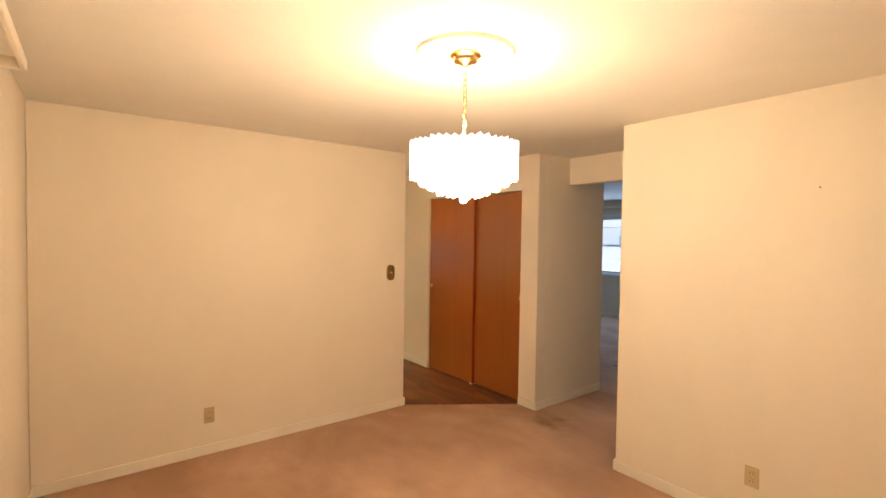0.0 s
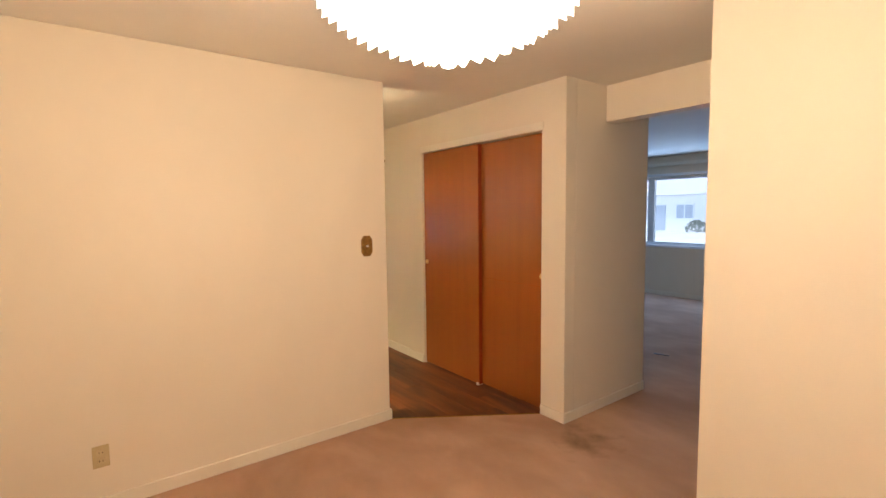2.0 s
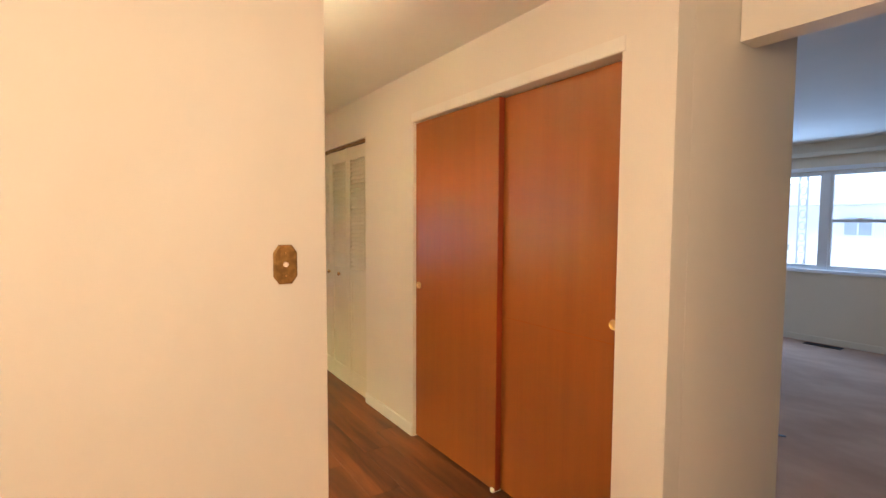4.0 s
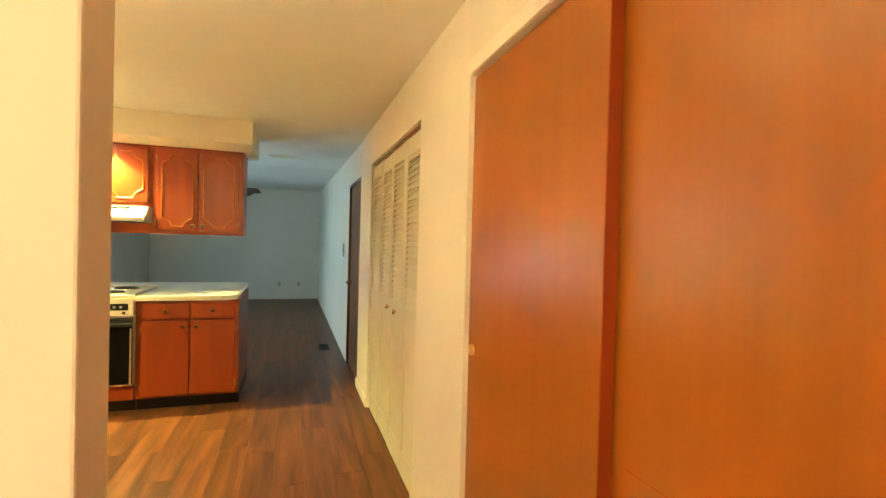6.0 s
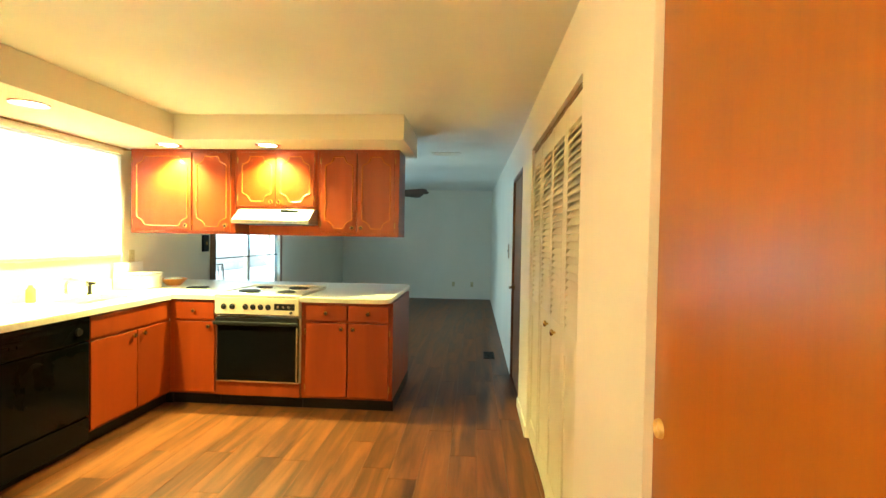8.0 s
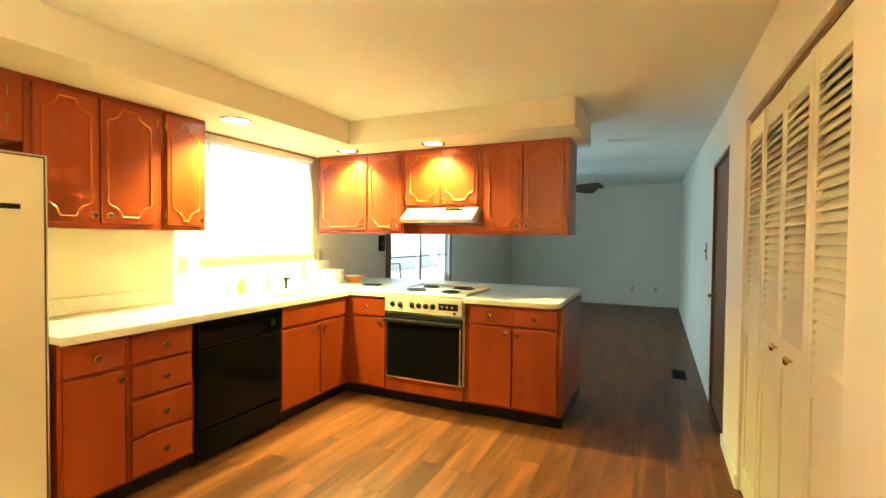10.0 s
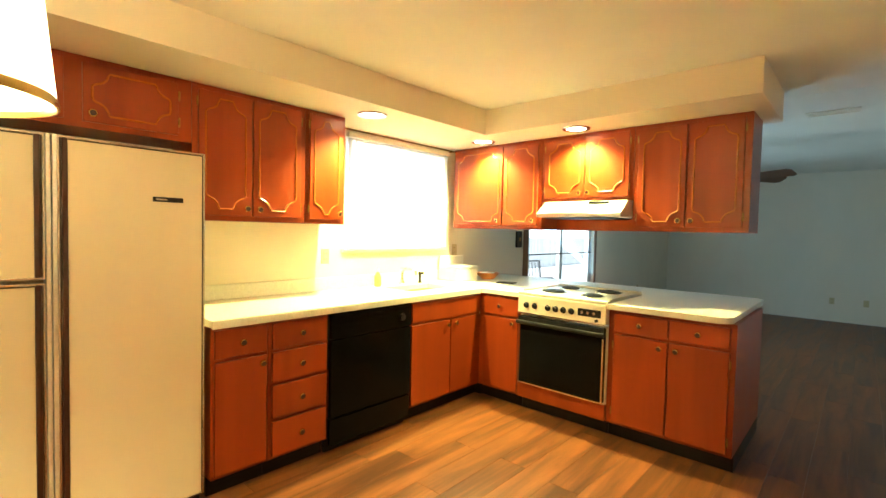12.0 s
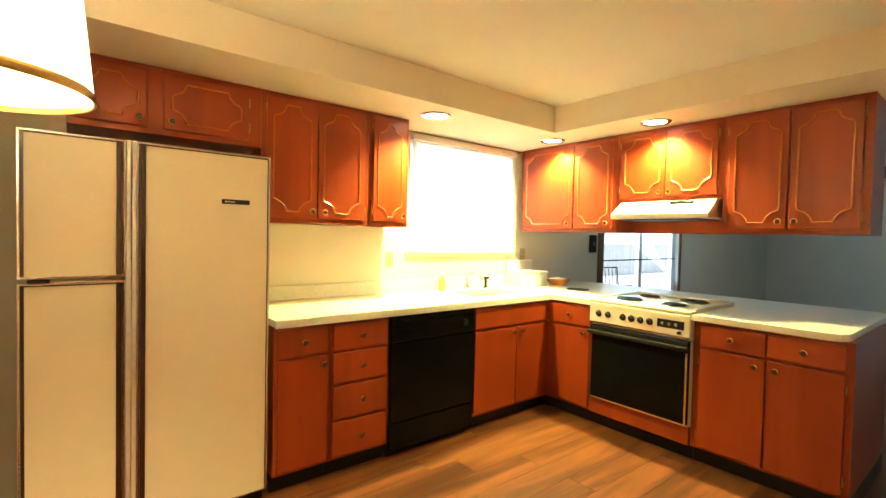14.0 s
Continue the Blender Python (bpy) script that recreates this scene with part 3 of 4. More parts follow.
# dishwasher
dw = thing("dishwasher", "black built-in dishwasher with glossy door", "dishwasher", WEST(-3.0, 2.856))
part("tub_body", box(B(), 0.004, 0.70, 0.0, 0.6, 0.10, BT - 0.002), "dark", dw)
part("door", box(B(), 0.008, 0.696, -0.028, -0.001, 0.235, 0.735, 0.006), "black", dw, "glossy black door panel")
pn = part("control_panel", box(B(), 0.008, 0.696, -0.034, -0.001, 0.742, 0.905, 0.006), "black", dw, "black control panel")
part("handle_recess", box(B(), 0.02, 0.684, -0.042, -0.033, 0.875, 0.897, 0.004), "black", pn)
part("dial", lathe(B(), [(0.026, 0), (0.024, 0.014), (0.0, 0.016)], 24, pose(0.60, -0.034, 0.815, 90)), "dark", pn, smooth=True)
for k in range(4):
    part("button", box(B(), 0.06 + k * 0.045, 0.095 + k * 0.045, -0.038, -0.034, 0.80, 0.82, 0.001, 1), "black", pn)
part("lower_panel", box(B(), 0.008, 0.696, -0.024, -0.001, 0.060, 0.225, 0.004), "black", dw)
for k in range(3):
    part("vent_ridge", box(B(), 0.03, 0.50, -0.038, -0.033, 0.838 + 0.012 * k, 0.843 + 0.012 * k, 0.001, 1), "black", pn)
part("base_plate", box(B(), 0.008, 0.696, 0.04, 0.06, 0.0, 0.10), "dark", dw)
part("side_trim", box(B(), 0.0005, 0.0045, -0.01, 0.02, 0.24, 0.55), "chrome", dw)

# range
rg = thing("electric_range", "white electric range with coil burners and black oven door", "stove", pose(-2.575, 4.41, 0))
RW = 0.726
part("body", box(B(), 0.002, RW - 0.002, 0.0, 0.62, 0.225, 0.78), "range_cream", rg)
part("lower_panel", box(B(), 0.002, RW - 0.002, -0.018, 0.02, 0.108, 0.222, 0.003), "cherry", rg, "cherry wood panel below the oven")
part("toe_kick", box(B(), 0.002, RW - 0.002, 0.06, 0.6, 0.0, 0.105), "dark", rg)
dr = part("oven_door", box(B(), 0.012, RW - 0.012, -0.042, -0.002, 0.235, 0.775, 0.006), "black", rg, "black glass oven door")
bm = B()
for a in ((0.012, 0.024, 0.235, 0.70), (RW - 0.024, RW - 0.012, 0.235, 0.70), (0.024, RW - 0.024, 0.235, 0.245)):
    box(bm, a[0], a[1], -0.046, -0.041, a[2], a[3])
part("door_trim", bm, "chrome", dr, "chrome door edging")
hd = part("oven_handle", box(B(), 0.0, RW, -0.085, -0.055, 0.715, 0.745, 0.010, 3), "dark", dr, "black bar handle")
part("handle_grip", box(B(), 0.01, RW - 0.01, -0.056, -0.040, 0.72, 0.775, 0.004), "dark", hd)
fp = part("control_panel", box(B(), 0.0, RW, -0.05, 0.05, 0.80, 0.945, 0.008), "range_cream", rg, "white control panel")
part("chrome_strip", box(B(), 0.004, RW - 0.004, -0.054, -0.049, 0.795, 0.806), "chrome", fp)
for kx in (0.08, 0.155, 0.27, 0.335, 0.40, 0.465):
    kk = part("knob", lathe(B(), [(0.024, 0), (0.022, 0.006), (0.015, 0.010), (0.013, 0.026), (0, 0.027)], 20, pose(kx, -0.05, 0.868, 90)), "dark", fp, smooth=True)
    part("knob_ring", lathe(B(), [(0.026, 0.0), (0.026, 0.003), (0.022, 0.004)], 20, pose(kx, -0.05, 0.868, 90)), "chrome", kk)
ck = part("clock_panel", box(B(), 0.515, 0.69, -0.054, -0.049, 0.845, 0.900, 0.002, 1), "dark", fp, "dark clock panel")
for k in range(3):
    part("dial", lathe(B(), [(0.012, 0), (0.011, 0.005), (0, 0.005)], 16, pose(0.55 + k * 0.045, -0.054, 0.873, 90)), "chrome", ck)
part("clock_knob", lathe(B(), [(0.012, 0), (0.010, 0.015), (0, 0.016)], 16, pose(0.66, -0.05, 0.825, 90)), "dark", fp, smooth=True)
ct = part("cooktop", box(B(), -0.004, RW + 0.004, -0.045, 0.645, 0.945, 0.968, 0.006), "range_cream", rg, "white enamel cooktop")
bm = B()
box(bm, -0.004, 0.012, 0.03, 0.645, 0.968, 0.978, 0.003, 1)
box(bm, RW - 0.012, RW + 0.004, 0.03, 0.645, 0.968, 0.978, 0.003, 1)
box(bm, -0.004, RW + 0.004, 0.62, 0.645, 0.968, 0.985, 0.003, 1)
part("cooktop_rim", bm, "range_cream", ct)
for bx, by, br in ((0.20, 0.16, 0.098), (0.20, 0.46, 0.078), (0.53, 0.16, 0.078), (0.53, 0.46, 0.098)):
    pan = part("drip_pan", lathe(B(), [(br + 0.012, 0.001), (br + 0.010, 0.005), (br - 0.01, 0.002), (0.02, 0.0015), (0, 0.0015)], 32, pose(bx, by, 0.968)), "chrome", ct, smooth=True)
    turns = [(bx + (0.018 + (br - 0.02) * k / 72) * math.cos(k * math.pi / 9), by + (0.018 + (br - 0.02) * k / 72) * math.sin(k * math.pi / 9), 0.978) for k in range(73)]
    part("coil", sweep(B(), turns, 0.0055, n=6), "dark", pan, "black coil element", smooth=True)

# wall cabinets


def upper(m, w, dpt, z0, z1, doors, label, group="kitchen wall cabinets", notch=0.062):
    cab = thing("wall_cabinet", LU + label, "cabinet", m, group)
    carcass(cab, w, dpt, z0, z1)
    for x0, x1, kx, kz in doors:
        slab_door(cab, x0, x1, z0 + 0.03, z1 - 0.03, (kx, kz), "door", notch)
        hx = x1 + 0.006 if kx < (x0 + x1) / 2 else x0 - 0.006
        for z in (z0 + 0.10, z1 - 0.10):
            hinge(cab, hx, z)
    return cab


UT, UB, UX = SOF - 0.002, 1.47, -3.33
upper(WEST(UX, 1.30), 0.872, 0.318, 1.895, UT, [(0.02, 0.315, 0.28, 1.965), (0.385, 0.80, 0.42, 1.965)], "two low doors above the refrigerator", notch=0.055)
upper(WEST(UX, 2.174), 0.708, 0.318, UB, UT, [(0.03, 0.335, 0.30, 1.545), (0.345, 0.668, 0.38, 1.545)], "two doors with scooped mouldings")
upper(WEST(UX, 2.884), 0.316, 0.318, UB, UT, [(0.025, 0.286, 0.255, 1.545)], "one narrow door beside the window")
upper(pose(-3.555, 4.67, 0), 0.99, 0.33, UB, UT, [(0.03, 0.585, 0.545, 1.545), (0.60, 0.95, 0.915, 1.545)], "two doors above the corner")
upper(pose(-2.563, 4.67, 0), 0.755, 0.33, 1.70, UT, [(0.03, 0.375, 0.345, 1.765), (0.385, 0.725, 0.415, 1.765)], "two short doors above the range hood")
upper(pose(-1.806, 4.67, 0), 0.73, 0.33, UB, UT, [(0.035, 0.355, 0.32, 1.545), (0.365, 0.69, 0.40, 1.545)], "two doors at the peninsula end")
rail = thing("hood_rail", "cherry wood rail hung under the short cabinet", "rail", pose(-2.563, 4.92, 0))
part("board", box(B(), 0.001, 0.754, 0.0, 0.02, UB, 1.699, 0.002, 1), "cherry", rail)
hood = thing("range_hood", "brushed steel range hood under the cabinets", "range hood", pose(-2.55, 4.67, 0))
bm = B()
prof = [(0.24, 1.698), (-0.05, 1.698), (-0.19, 1.60), (-0.19, 1.568), (0.24, 1.568)]
lo = [bm.verts.new((0.045, y, z)) for y, z in prof]
hi = [bm.verts.new((0.73, y, z)) for y, z in prof]
bm.faces.new(lo[::-1]); bm.faces.new(hi)
for k in range(5):
    j = (k + 1) % 5
    bm.faces.new((lo[k], lo[j], hi[j], hi[k]))
bmesh.ops.bevel(bm, geom=list(bm.edges), offset=0.004, segments=2, affect="EDGES")
part("hood_body", bm, "steel", hood)
sw = part("switch_strip", box(B(), 0.44, 0.60, -0.010, 0.008, -0.012, 0.012, 0.002, 1), "black", hood, "black switch strip")
sw.matrix_local = pose(0, -0.082, 1.680, -55) 
part("filter", box(B(), 0.08, 0.65, -0.14, 0.18, 1.560, 1.567), "dark", hood)

# refrigerator
fr = thing("refrigerator", "cream side-by-side refrigerator with brown and chrome trim", "refrigerator", WEST(-3.06, 1.155))
FW, FH = 0.965, 1.795
part("body", box(B(), 0.004, FW - 0.004, 0.0, 0.56, 0.06, FH - 0.005, 0.004), "cream", fr)
part("grille", box(B(), 0.01, FW - 0.01, -0.02, 0.5, 0.0, 0.058), "dark", fr)
for x0, x1, z0, z1 in ((0.0, 0.350, 1.205, FH), (0.0, 0.350, 0.065, 1.188), (0.389, FW, 0.065, FH)):
    dd = part("door", box(B(), x0, x1, -0.06, -0.003, z0, z1, 0.006), "cream", fr)
    bm = B()
    for a in ((x0, x0 + 0.008, z0, z1), (x1 - 0.008, x1, z0, z1), (x0 + 0.008, x1 - 0.008, z1 - 0.008, z1), (x0 + 0.008, x1 - 0.008, z0, z0 + 0.008)):
        box(bm, a[0], a[1], -0.066, -0.058, a[2], a[3], 0.0015, 1)
    part("door_edging", bm, "chrome", dd, "thin chrome edging")
    bm = B()
    for a in ((x0 + 0.009, x0 + (0.021 if x0 < 0.1 else 0.013), z0 + 0.009, z1 - 0.009), (x1 - 0.013, x1 - 0.009, z0 + 0.009, z1 - 0.009), (x0 + 0.021, x1 - 0.013, z1 - 0.014, z1 - 0.009)):
        box(bm, a[0], a[1], -0.0645, -0.058, a[2], a[3])
    part("inset_line", bm, "fridge_brown", dd, "dark brown inset line")
    hx = x1 - 0.034 if x0 < 0.1 else x0 + 0.014
    part("handle_strip", box(B(), hx, hx + 0.020, -0.075, -0.058, z0 + 0.008, z1 - 0.008, 0.004), "fridge_brown", dd, "dark brown wood-look handle strip")
for a in (0.3515, 0.3715):
    part("centre_trim", box(B(), a, a + 0.016, -0.080, -0.002, 0.065, FH, 0.003), "steel", fr, "chrome centre strip")
part("latch", box(B(), 0.03, 0.10, -0.075, -0.062, 1.19, 1.203, 0.003), "dark", fr)
lg = part("name_plate", box(B(), 0.735, 0.865, -0.066, -0.059, 1.545, 1.568, 0.002, 1), "dark", fr, "small dark name plate")
part("plate_line", box(B(), 0.747, 0.795, -0.067, -0.065, 1.553, 1.560), "chrome", lg)

# recessed lights
for sx, sy in CANS:
    rl = thing("recessed_light", "lit recessed downlight with a metal ring", "ceiling light", pose(sx, sy, SOF), "recessed soffit lights")
    part("trim_ring", lathe(B(), [(0.105, 0.0), (0.100, -0.007), (0.078, -0.006), (0.074, -0.001)], 32), "chrome", rl, smooth=True)
    part("lens", lathe(B(), [(0.074, -0.002), (0.05, -0.004), (0, -0.005)], 24), "bulb", rl)

# ---- kitchen window and blind ----
kw = thing("window_kitchen", "kitchen window with white frame behind a blind", "window", kind="structure")
bm = B()
for y0, y1, z0, z1 in ((3.442, 3.49, 1.272, 2.198), (4.57, 4.618, 1.272, 2.198), (3.49, 4.57, 1.272, 1.32), (3.49, 4.57, 2.15, 2.198), (4.015, 4.045, 1.32, 2.15)):
    box(bm, W - 0.11, W - 0.06, y0, y1, z0, z1)
part("window_frame", bm, "vinyl", kw)
gp = part("pane", box(B(), W - 0.088, W - 0.084, 3.49, 4.57, 1.32, 2.15), "glass", kw)
gp.visible_shadow = False
part("window_sill", box(B(), W - 0.06, W + 0.03, 3.40, 4.66, 1.245, 1.272, 0.004), "trim", kw)
bl = thing("mini_blind", "white closed mini blind glowing with daylight", "blind", pose(W + 0.035, 4.03, 0))
part("head_rail", box(B(), -0.02, 0.02, -0.60, 0.60, 2.175, 2.215, 0.003), "white", bl)
part("bottom_rail", box(B(), -0.012, 0.012, -0.595, 0.595, 1.278, 1.292, 0.003), "white", bl)
slat = part("slat", box(B(), -0.0125, 0.0125, -0.595, 0.595, -0.0005, 0.0005), "blind", bl)
slat.matrix_local = pose(0, 0, 1.305, 0, 62, 0)
for k in range(1, 42):
    o = new("slat", slat.data)
    o.parent = bl
    o.matrix_local = pose(0, 0, 1.305 + k * 0.0209, 0, 62, 0)
part("wand", sweep(B(), [(0.02, -0.53, 2.17), (0.022, -0.53, 1.65)], 0.004, n=6), "white", bl)
cr = thing("curtain_rod", "thin brass curtain rod above the kitchen window", "curtain rod")
part("rod", sweep(B(), [(W + 0.075, 3.30, 2.225), (W + 0.075, 4.72, 2.225)], 0.006), "oldbrass", cr)
part("finial", lathe(B(), [(0, -0.012), (0.012, 0), (0, 0.012)], 12, pose(W + 0.075, 4.725, 2.225)), "oldbrass", cr)
part("bracket", box(B(), W, W + 0.075, 4.66, 4.67, 2.218, 2.228), "oldbrass", cr)

# ---- plates and outlets ----


def outlet(m, label="ivory double wall outlet", mat="ivory"):
    o = thing("wall_outlet", label, "outlet", m, "wall outlets")
    part("cover_plate", box(B(), -0.036, 0.036, -0.006, 0, -0.058, 0.058, 0.003), mat, o)
    for z in (-0.022, 0.022):
        rc = part("receptacle", box(B(), -0.017, 0.017, -0.009, -0.005, z - 0.015, z + 0.015, 0.003), mat, o)
        for dx in (-0.007, 0.007):
            part("slot", box(B(), dx - 0.0012, dx + 0.0012, -0.0095, -0.0088, z - 0.005, z + 0.005), "dark", rc)
    return o


outlet(pose(-2.651, 0.838, 0.30), "ivory double wall outlet above the carpet")
outlet(EAST(-0.385, -1.935, 0.32), "ivory double wall outlet above the carpet")
outlet(WEST(W, 3.255, 1.22), "ivory double outlet above the worktop")
outlet(WEST(W, 4.80, 1.25), "ivory double outlet beside the kitchen window")
outlet(pose(-0.90, N, 0.36), "pale wall outlet in the family room", "ivory")
outlet(pose(-0.45, N, 0.36), "pale wall outlet in the family room", "ivory")
outlet(EAST(E, 0.24, 0.32), "ivory double outlet in the living room")
for k, yy in enumerate((9.4, 9.75, 10.1)):
    outlet(WEST(W, yy, 0.45), "pale wall outlet in the family room")


def brass_switch(m):
    s_ = thing("light_switch", "aged brass octagonal switch plate with push button", "light switch", m)
    w, h, c = 0.043, 0.072, 0.020
    pts = [(-w + c, -h), (w - c, -h), (w, -h + c * 1.4), (w, h - c * 1.4), (w - c, h), (-w + c, h), (-w, h - c * 1.4), (-w, -h + c * 1.4)]
    bm = B()
    lo = [bm.verts.new((x, 0, z)) for x, z in pts]
    mi = [bm.verts.new((x, -0.004, z)) for x, z in pts]
    hi = [bm.verts.new((x * 0.84, -0.008, z * 0.9)) for x, z in pts]
    for a, b in ((lo, mi), (mi, hi)):
        for k in range(8):
            bm.faces.new((a[k], a[(k + 1) % 8], b[(k + 1) % 8], b[k]))
    bm.faces.new(hi)
    part("cover_plate", bm, "oldbrass", s_)
    part("button", lathe(B(), [(0.009, 0.006), (0.009, 0.014), (0.005, 0.017), (0, 0.0175)], 16, pose(0, 0, 0, 90)), "white", s_, "ivory push button", smooth=True)
    for z in (-0.042, 0.042):
        part("screw", lathe(B(), [(0.004, 0.007), (0.003, 0.010), (0, 0.010)], 10, pose(0, 0, z, 90)), "brass", s_)


nl = thing("wall_nail", "small steel picture nail in the wall", "nail", EAST(-0.385, -2.196, 1.928))
part("shank", sweep(B(), [(0, 0.002, 0), (0, -0.014, 0.003)], 0.0018, n=8), "oldbrass", nl)
part("head", lathe(B(), [(0, 0.0), (0.004, 0.0), (0.004, 0.002), (0, 0.002)], 12, pose(0, -0.014, 0.003, 90)), "oldbrass", nl)
ms = thing("metal_strip", "short dark metal strip lying on the carpet", "metal strip", pose(2.05, 0.37, 0.010, 0, 0, -70))
part("bar", box(B(), -0.075, 0.075, -0.009, 0.009, 0.0, 0.007, 0.002, 2), "dark", ms)
brass_switch(pose(-1.10, 0.838, 1.302))
ws = thing("wall_switch", "steel double switch plate beside the brown door", "light switch", EAST(0, 6.15, 1.33))
part("cover_plate", box(B(), -0.06, 0.06, -0.006, 0, -0.085, 0.085, 0.003), "oldbrass", ws)
for x in (-0.022, 0.022):
    part("toggle", box(B(), x - 0.005, x + 0.005, -0.016, -0.005, -0.006, 0.010, 0.002), "dark", ws)
wp = thing("wall_phone_plate", "black wall switch box beside the sliding door", "light switch", WEST(W, 5.98, 1.36))
part("housing", box(B(), -0.055, 0.055, -0.03, 0, -0.10, 0.10, 0.006), "dark", wp)
part("toggle", box(B(), -0.01, 0.01, -0.04, -0.029, -0.02, 0.02, 0.003), "oldbrass", wp)
tb = thing("thermostat_box", "small pale wall box below the window", "wall box", EAST(E, 0.305, 0.835))
part("housing", box(B(), -0.03, 0.03, -0.025, 0, -0.06, 0.06, 0.004), "trim", tb)


def register(m, w, l, label, mat="dark", n=9):
    v = thing("floor_register" if mat == "dark" else "ceiling_vent", label, "vent", m)
    bm = B()
    for a in ((-w, w, -l, -l + 0.015), (-w, w, l - 0.015, l), (-w, -w + 0.012, -l + 0.015, l - 0.015), (w - 0.012, w, -l + 0.015, l - 0.015)):
        box(bm, *a, 0.0, 0.006, 0.001, 1)
    part("frame", bm, mat, v)
    part("backing", box(B(), -w + 0.012, w - 0.012, -l + 0.015, l - 0.015, 0.0, 0.001), "dark" if mat == "dark" else "trim", v)
    for k in range(n):
        y = -l + 0.03 + (2 * l - 0.06) * k / (n - 1)
        part("slat", box(B(), -w + 0.012, w - 0.012, y - 0.004, y + 0.004, 0.001, 0.005), mat, v)
    return v


register(pose(-0.20, 6.46, 0.001), 0.07, 0.17, "dark metal floor register in the plank floor")
register(pose(5.20, 0.98, 0.011), 0.06, 0.18, "dark metal floor register in the carpet")
register(pose(-0.76, 6.05, H + 0.021, 180, 0, 90), 0.08, 0.17, "off-white ceiling air vent", "trim")

# ---- chandelier ----
ch = thing("chandelier", "lit tiered crystal prism chandelier on a brass chain", "chandelier", pose(-2.062, -1.366, 0))
part("medallion", lathe(B(), [(0.0, H - 0.001), (0.0, H - 0.006), (0.165, H - 0.005), (0.180, H - 0.020), (0.194, H - 0.011), (0.204, H - 0.015), (0.216, H - 0.001)], 64), "ceiling", ch, "round plaster ceiling medallion", smooth=True)
can = part("canopy", lathe(B(), [(0.066, H - 0.006), (0.067, H - 0.016), (0.054, H - 0.024), (0.050, H - 0.038), (0.022, H - 0.045), (0.012, H - 0.055), (0, H - 0.057)], 40), "brass", ch, "polished brass canopy", smooth=True)
z = H - 0.058
k = 0
while z > 2.065:
    link = [(0.009 * math.cos(a) * (1 if k % 2 else 0), 0.009 * math.cos(a) * (0 if k % 2 else 1), z - 0.014 + 0.018 * math.sin(a)) for a in [2 * math.pi * j / 12 for j in range(12)]]
    part("chain_link", sweep(B(), link, 0.0022, closed=True, n=6), "brass", ch)
    z -= 0.026
    k += 1
part("crown_plate", lathe(B(), [(0, 2.060), (0.02, 2.056), (0.189, 2.042), (0.204, 2.036), (0.201, 2.028), (0, 2.032)], 40), "brass", ch, smooth=True)
random.seed(4)


def prism_drop(bm, a, rad, z0, z1, w):
    c, s_ = math.cos(a), math.sin(a)
    m = Matrix(((-s_, c, 0, rad * c), (c, s_, 0, rad * s_), (0, 0, 1, 0), (0, 0, 0, 1)))
    pts = [(-w / 2, 0), (0, w * 0.45), (w / 2, 0), (0, -w * 0.25)]
    lo = [bm.verts.new(m @ Vector((x, y, z0 + (0.012 if i != 1 else 0)))) for i, (x, y) in enumerate(pts)]
    hi = [bm.verts.new(m @ Vector((x, y, z1 - (0.010 if i != 1 else 0)))) for i, (x, y) in enumerate(pts)]
    bm.faces.new(lo[::-1]); bm.faces.new(hi)
    for i in range(4):
        j = (i + 1) % 4
        bm.faces.new((lo[i], lo[j], hi[j], hi[i]))


for rad, z0, z1, n in ((0.220, 1.896, 2.053, 44), (0.181, 1.870, 2.006, 36), (0.140, 1.849, 1.986, 28), (0.101, 1.833, 1.966, 20), (0.060, 1.821, 1.945, 12)):
    for j in range(n):
        bm = B()
        prism_drop(bm, 2 * math.pi * j / n, rad, z0 + random.uniform(-0.003, 0.003), z1 + random.uniform(-0.004, 0.008), 2 * math.pi * rad / n * 0.97)
        part("crystal_prism", bm, "crystal", ch)
part("bottom_ball", lathe(B(), [(0, 1.797), (0.012, 1.801), (0.018, 1.812), (0.014, 1.823), (0, 1.827)], 16), "crystal", ch, smooth=True)

# ---- pendant lamp ----
pl = thing("pendant_lamp", "lit white fabric drum shade pendant with gold trim", "pendant lamp", pose(-1.66, 1.176, 0))
PZ = 1.64
sh = part("shade", lathe(B(), [(0.158, PZ + 0.30), (0.185, PZ + 0.012), (0.182, PZ + 0.012), (0.155, PZ + 0.30)], 48), "shade", pl, "white glowing fabric shade", smooth=True)
part("trim_band", lathe(B(), [(0.1845, PZ + 0.018), (0.1885, PZ + 0.012), (0.1885, PZ), (0.184, PZ), (0.182, PZ + 0.012)], 48), "brass", sh, "gold trim band", smooth=True)
part("socket", lathe(B(), [(0, PZ + 0.30), (0.02, PZ + 0.30), (0.02, PZ + 0.22), (0, PZ + 0.22)], 16), "brass", pl)
for k in range(3):
    a = 2 * math.pi * k / 3
    part("spoke", sweep(B(), [(0, 0, PZ + 0.295), (0.156 * math.cos(a), 0.156 * math.sin(a), PZ + 0.295)], 0.003, n=6), "brass", pl)
part("cord", sweep(B(), [(0, 0, PZ + 0.29), (0, 0, H - 0.02)], 0.004, n=8), "brass", pl)
part("canopy", lathe(B(), [(0.06, H - 0.001), (0.058, H - 0.015), (0.02, H - 0.03), (0, H - 0.031)], 28), "brass", pl, smooth=True)

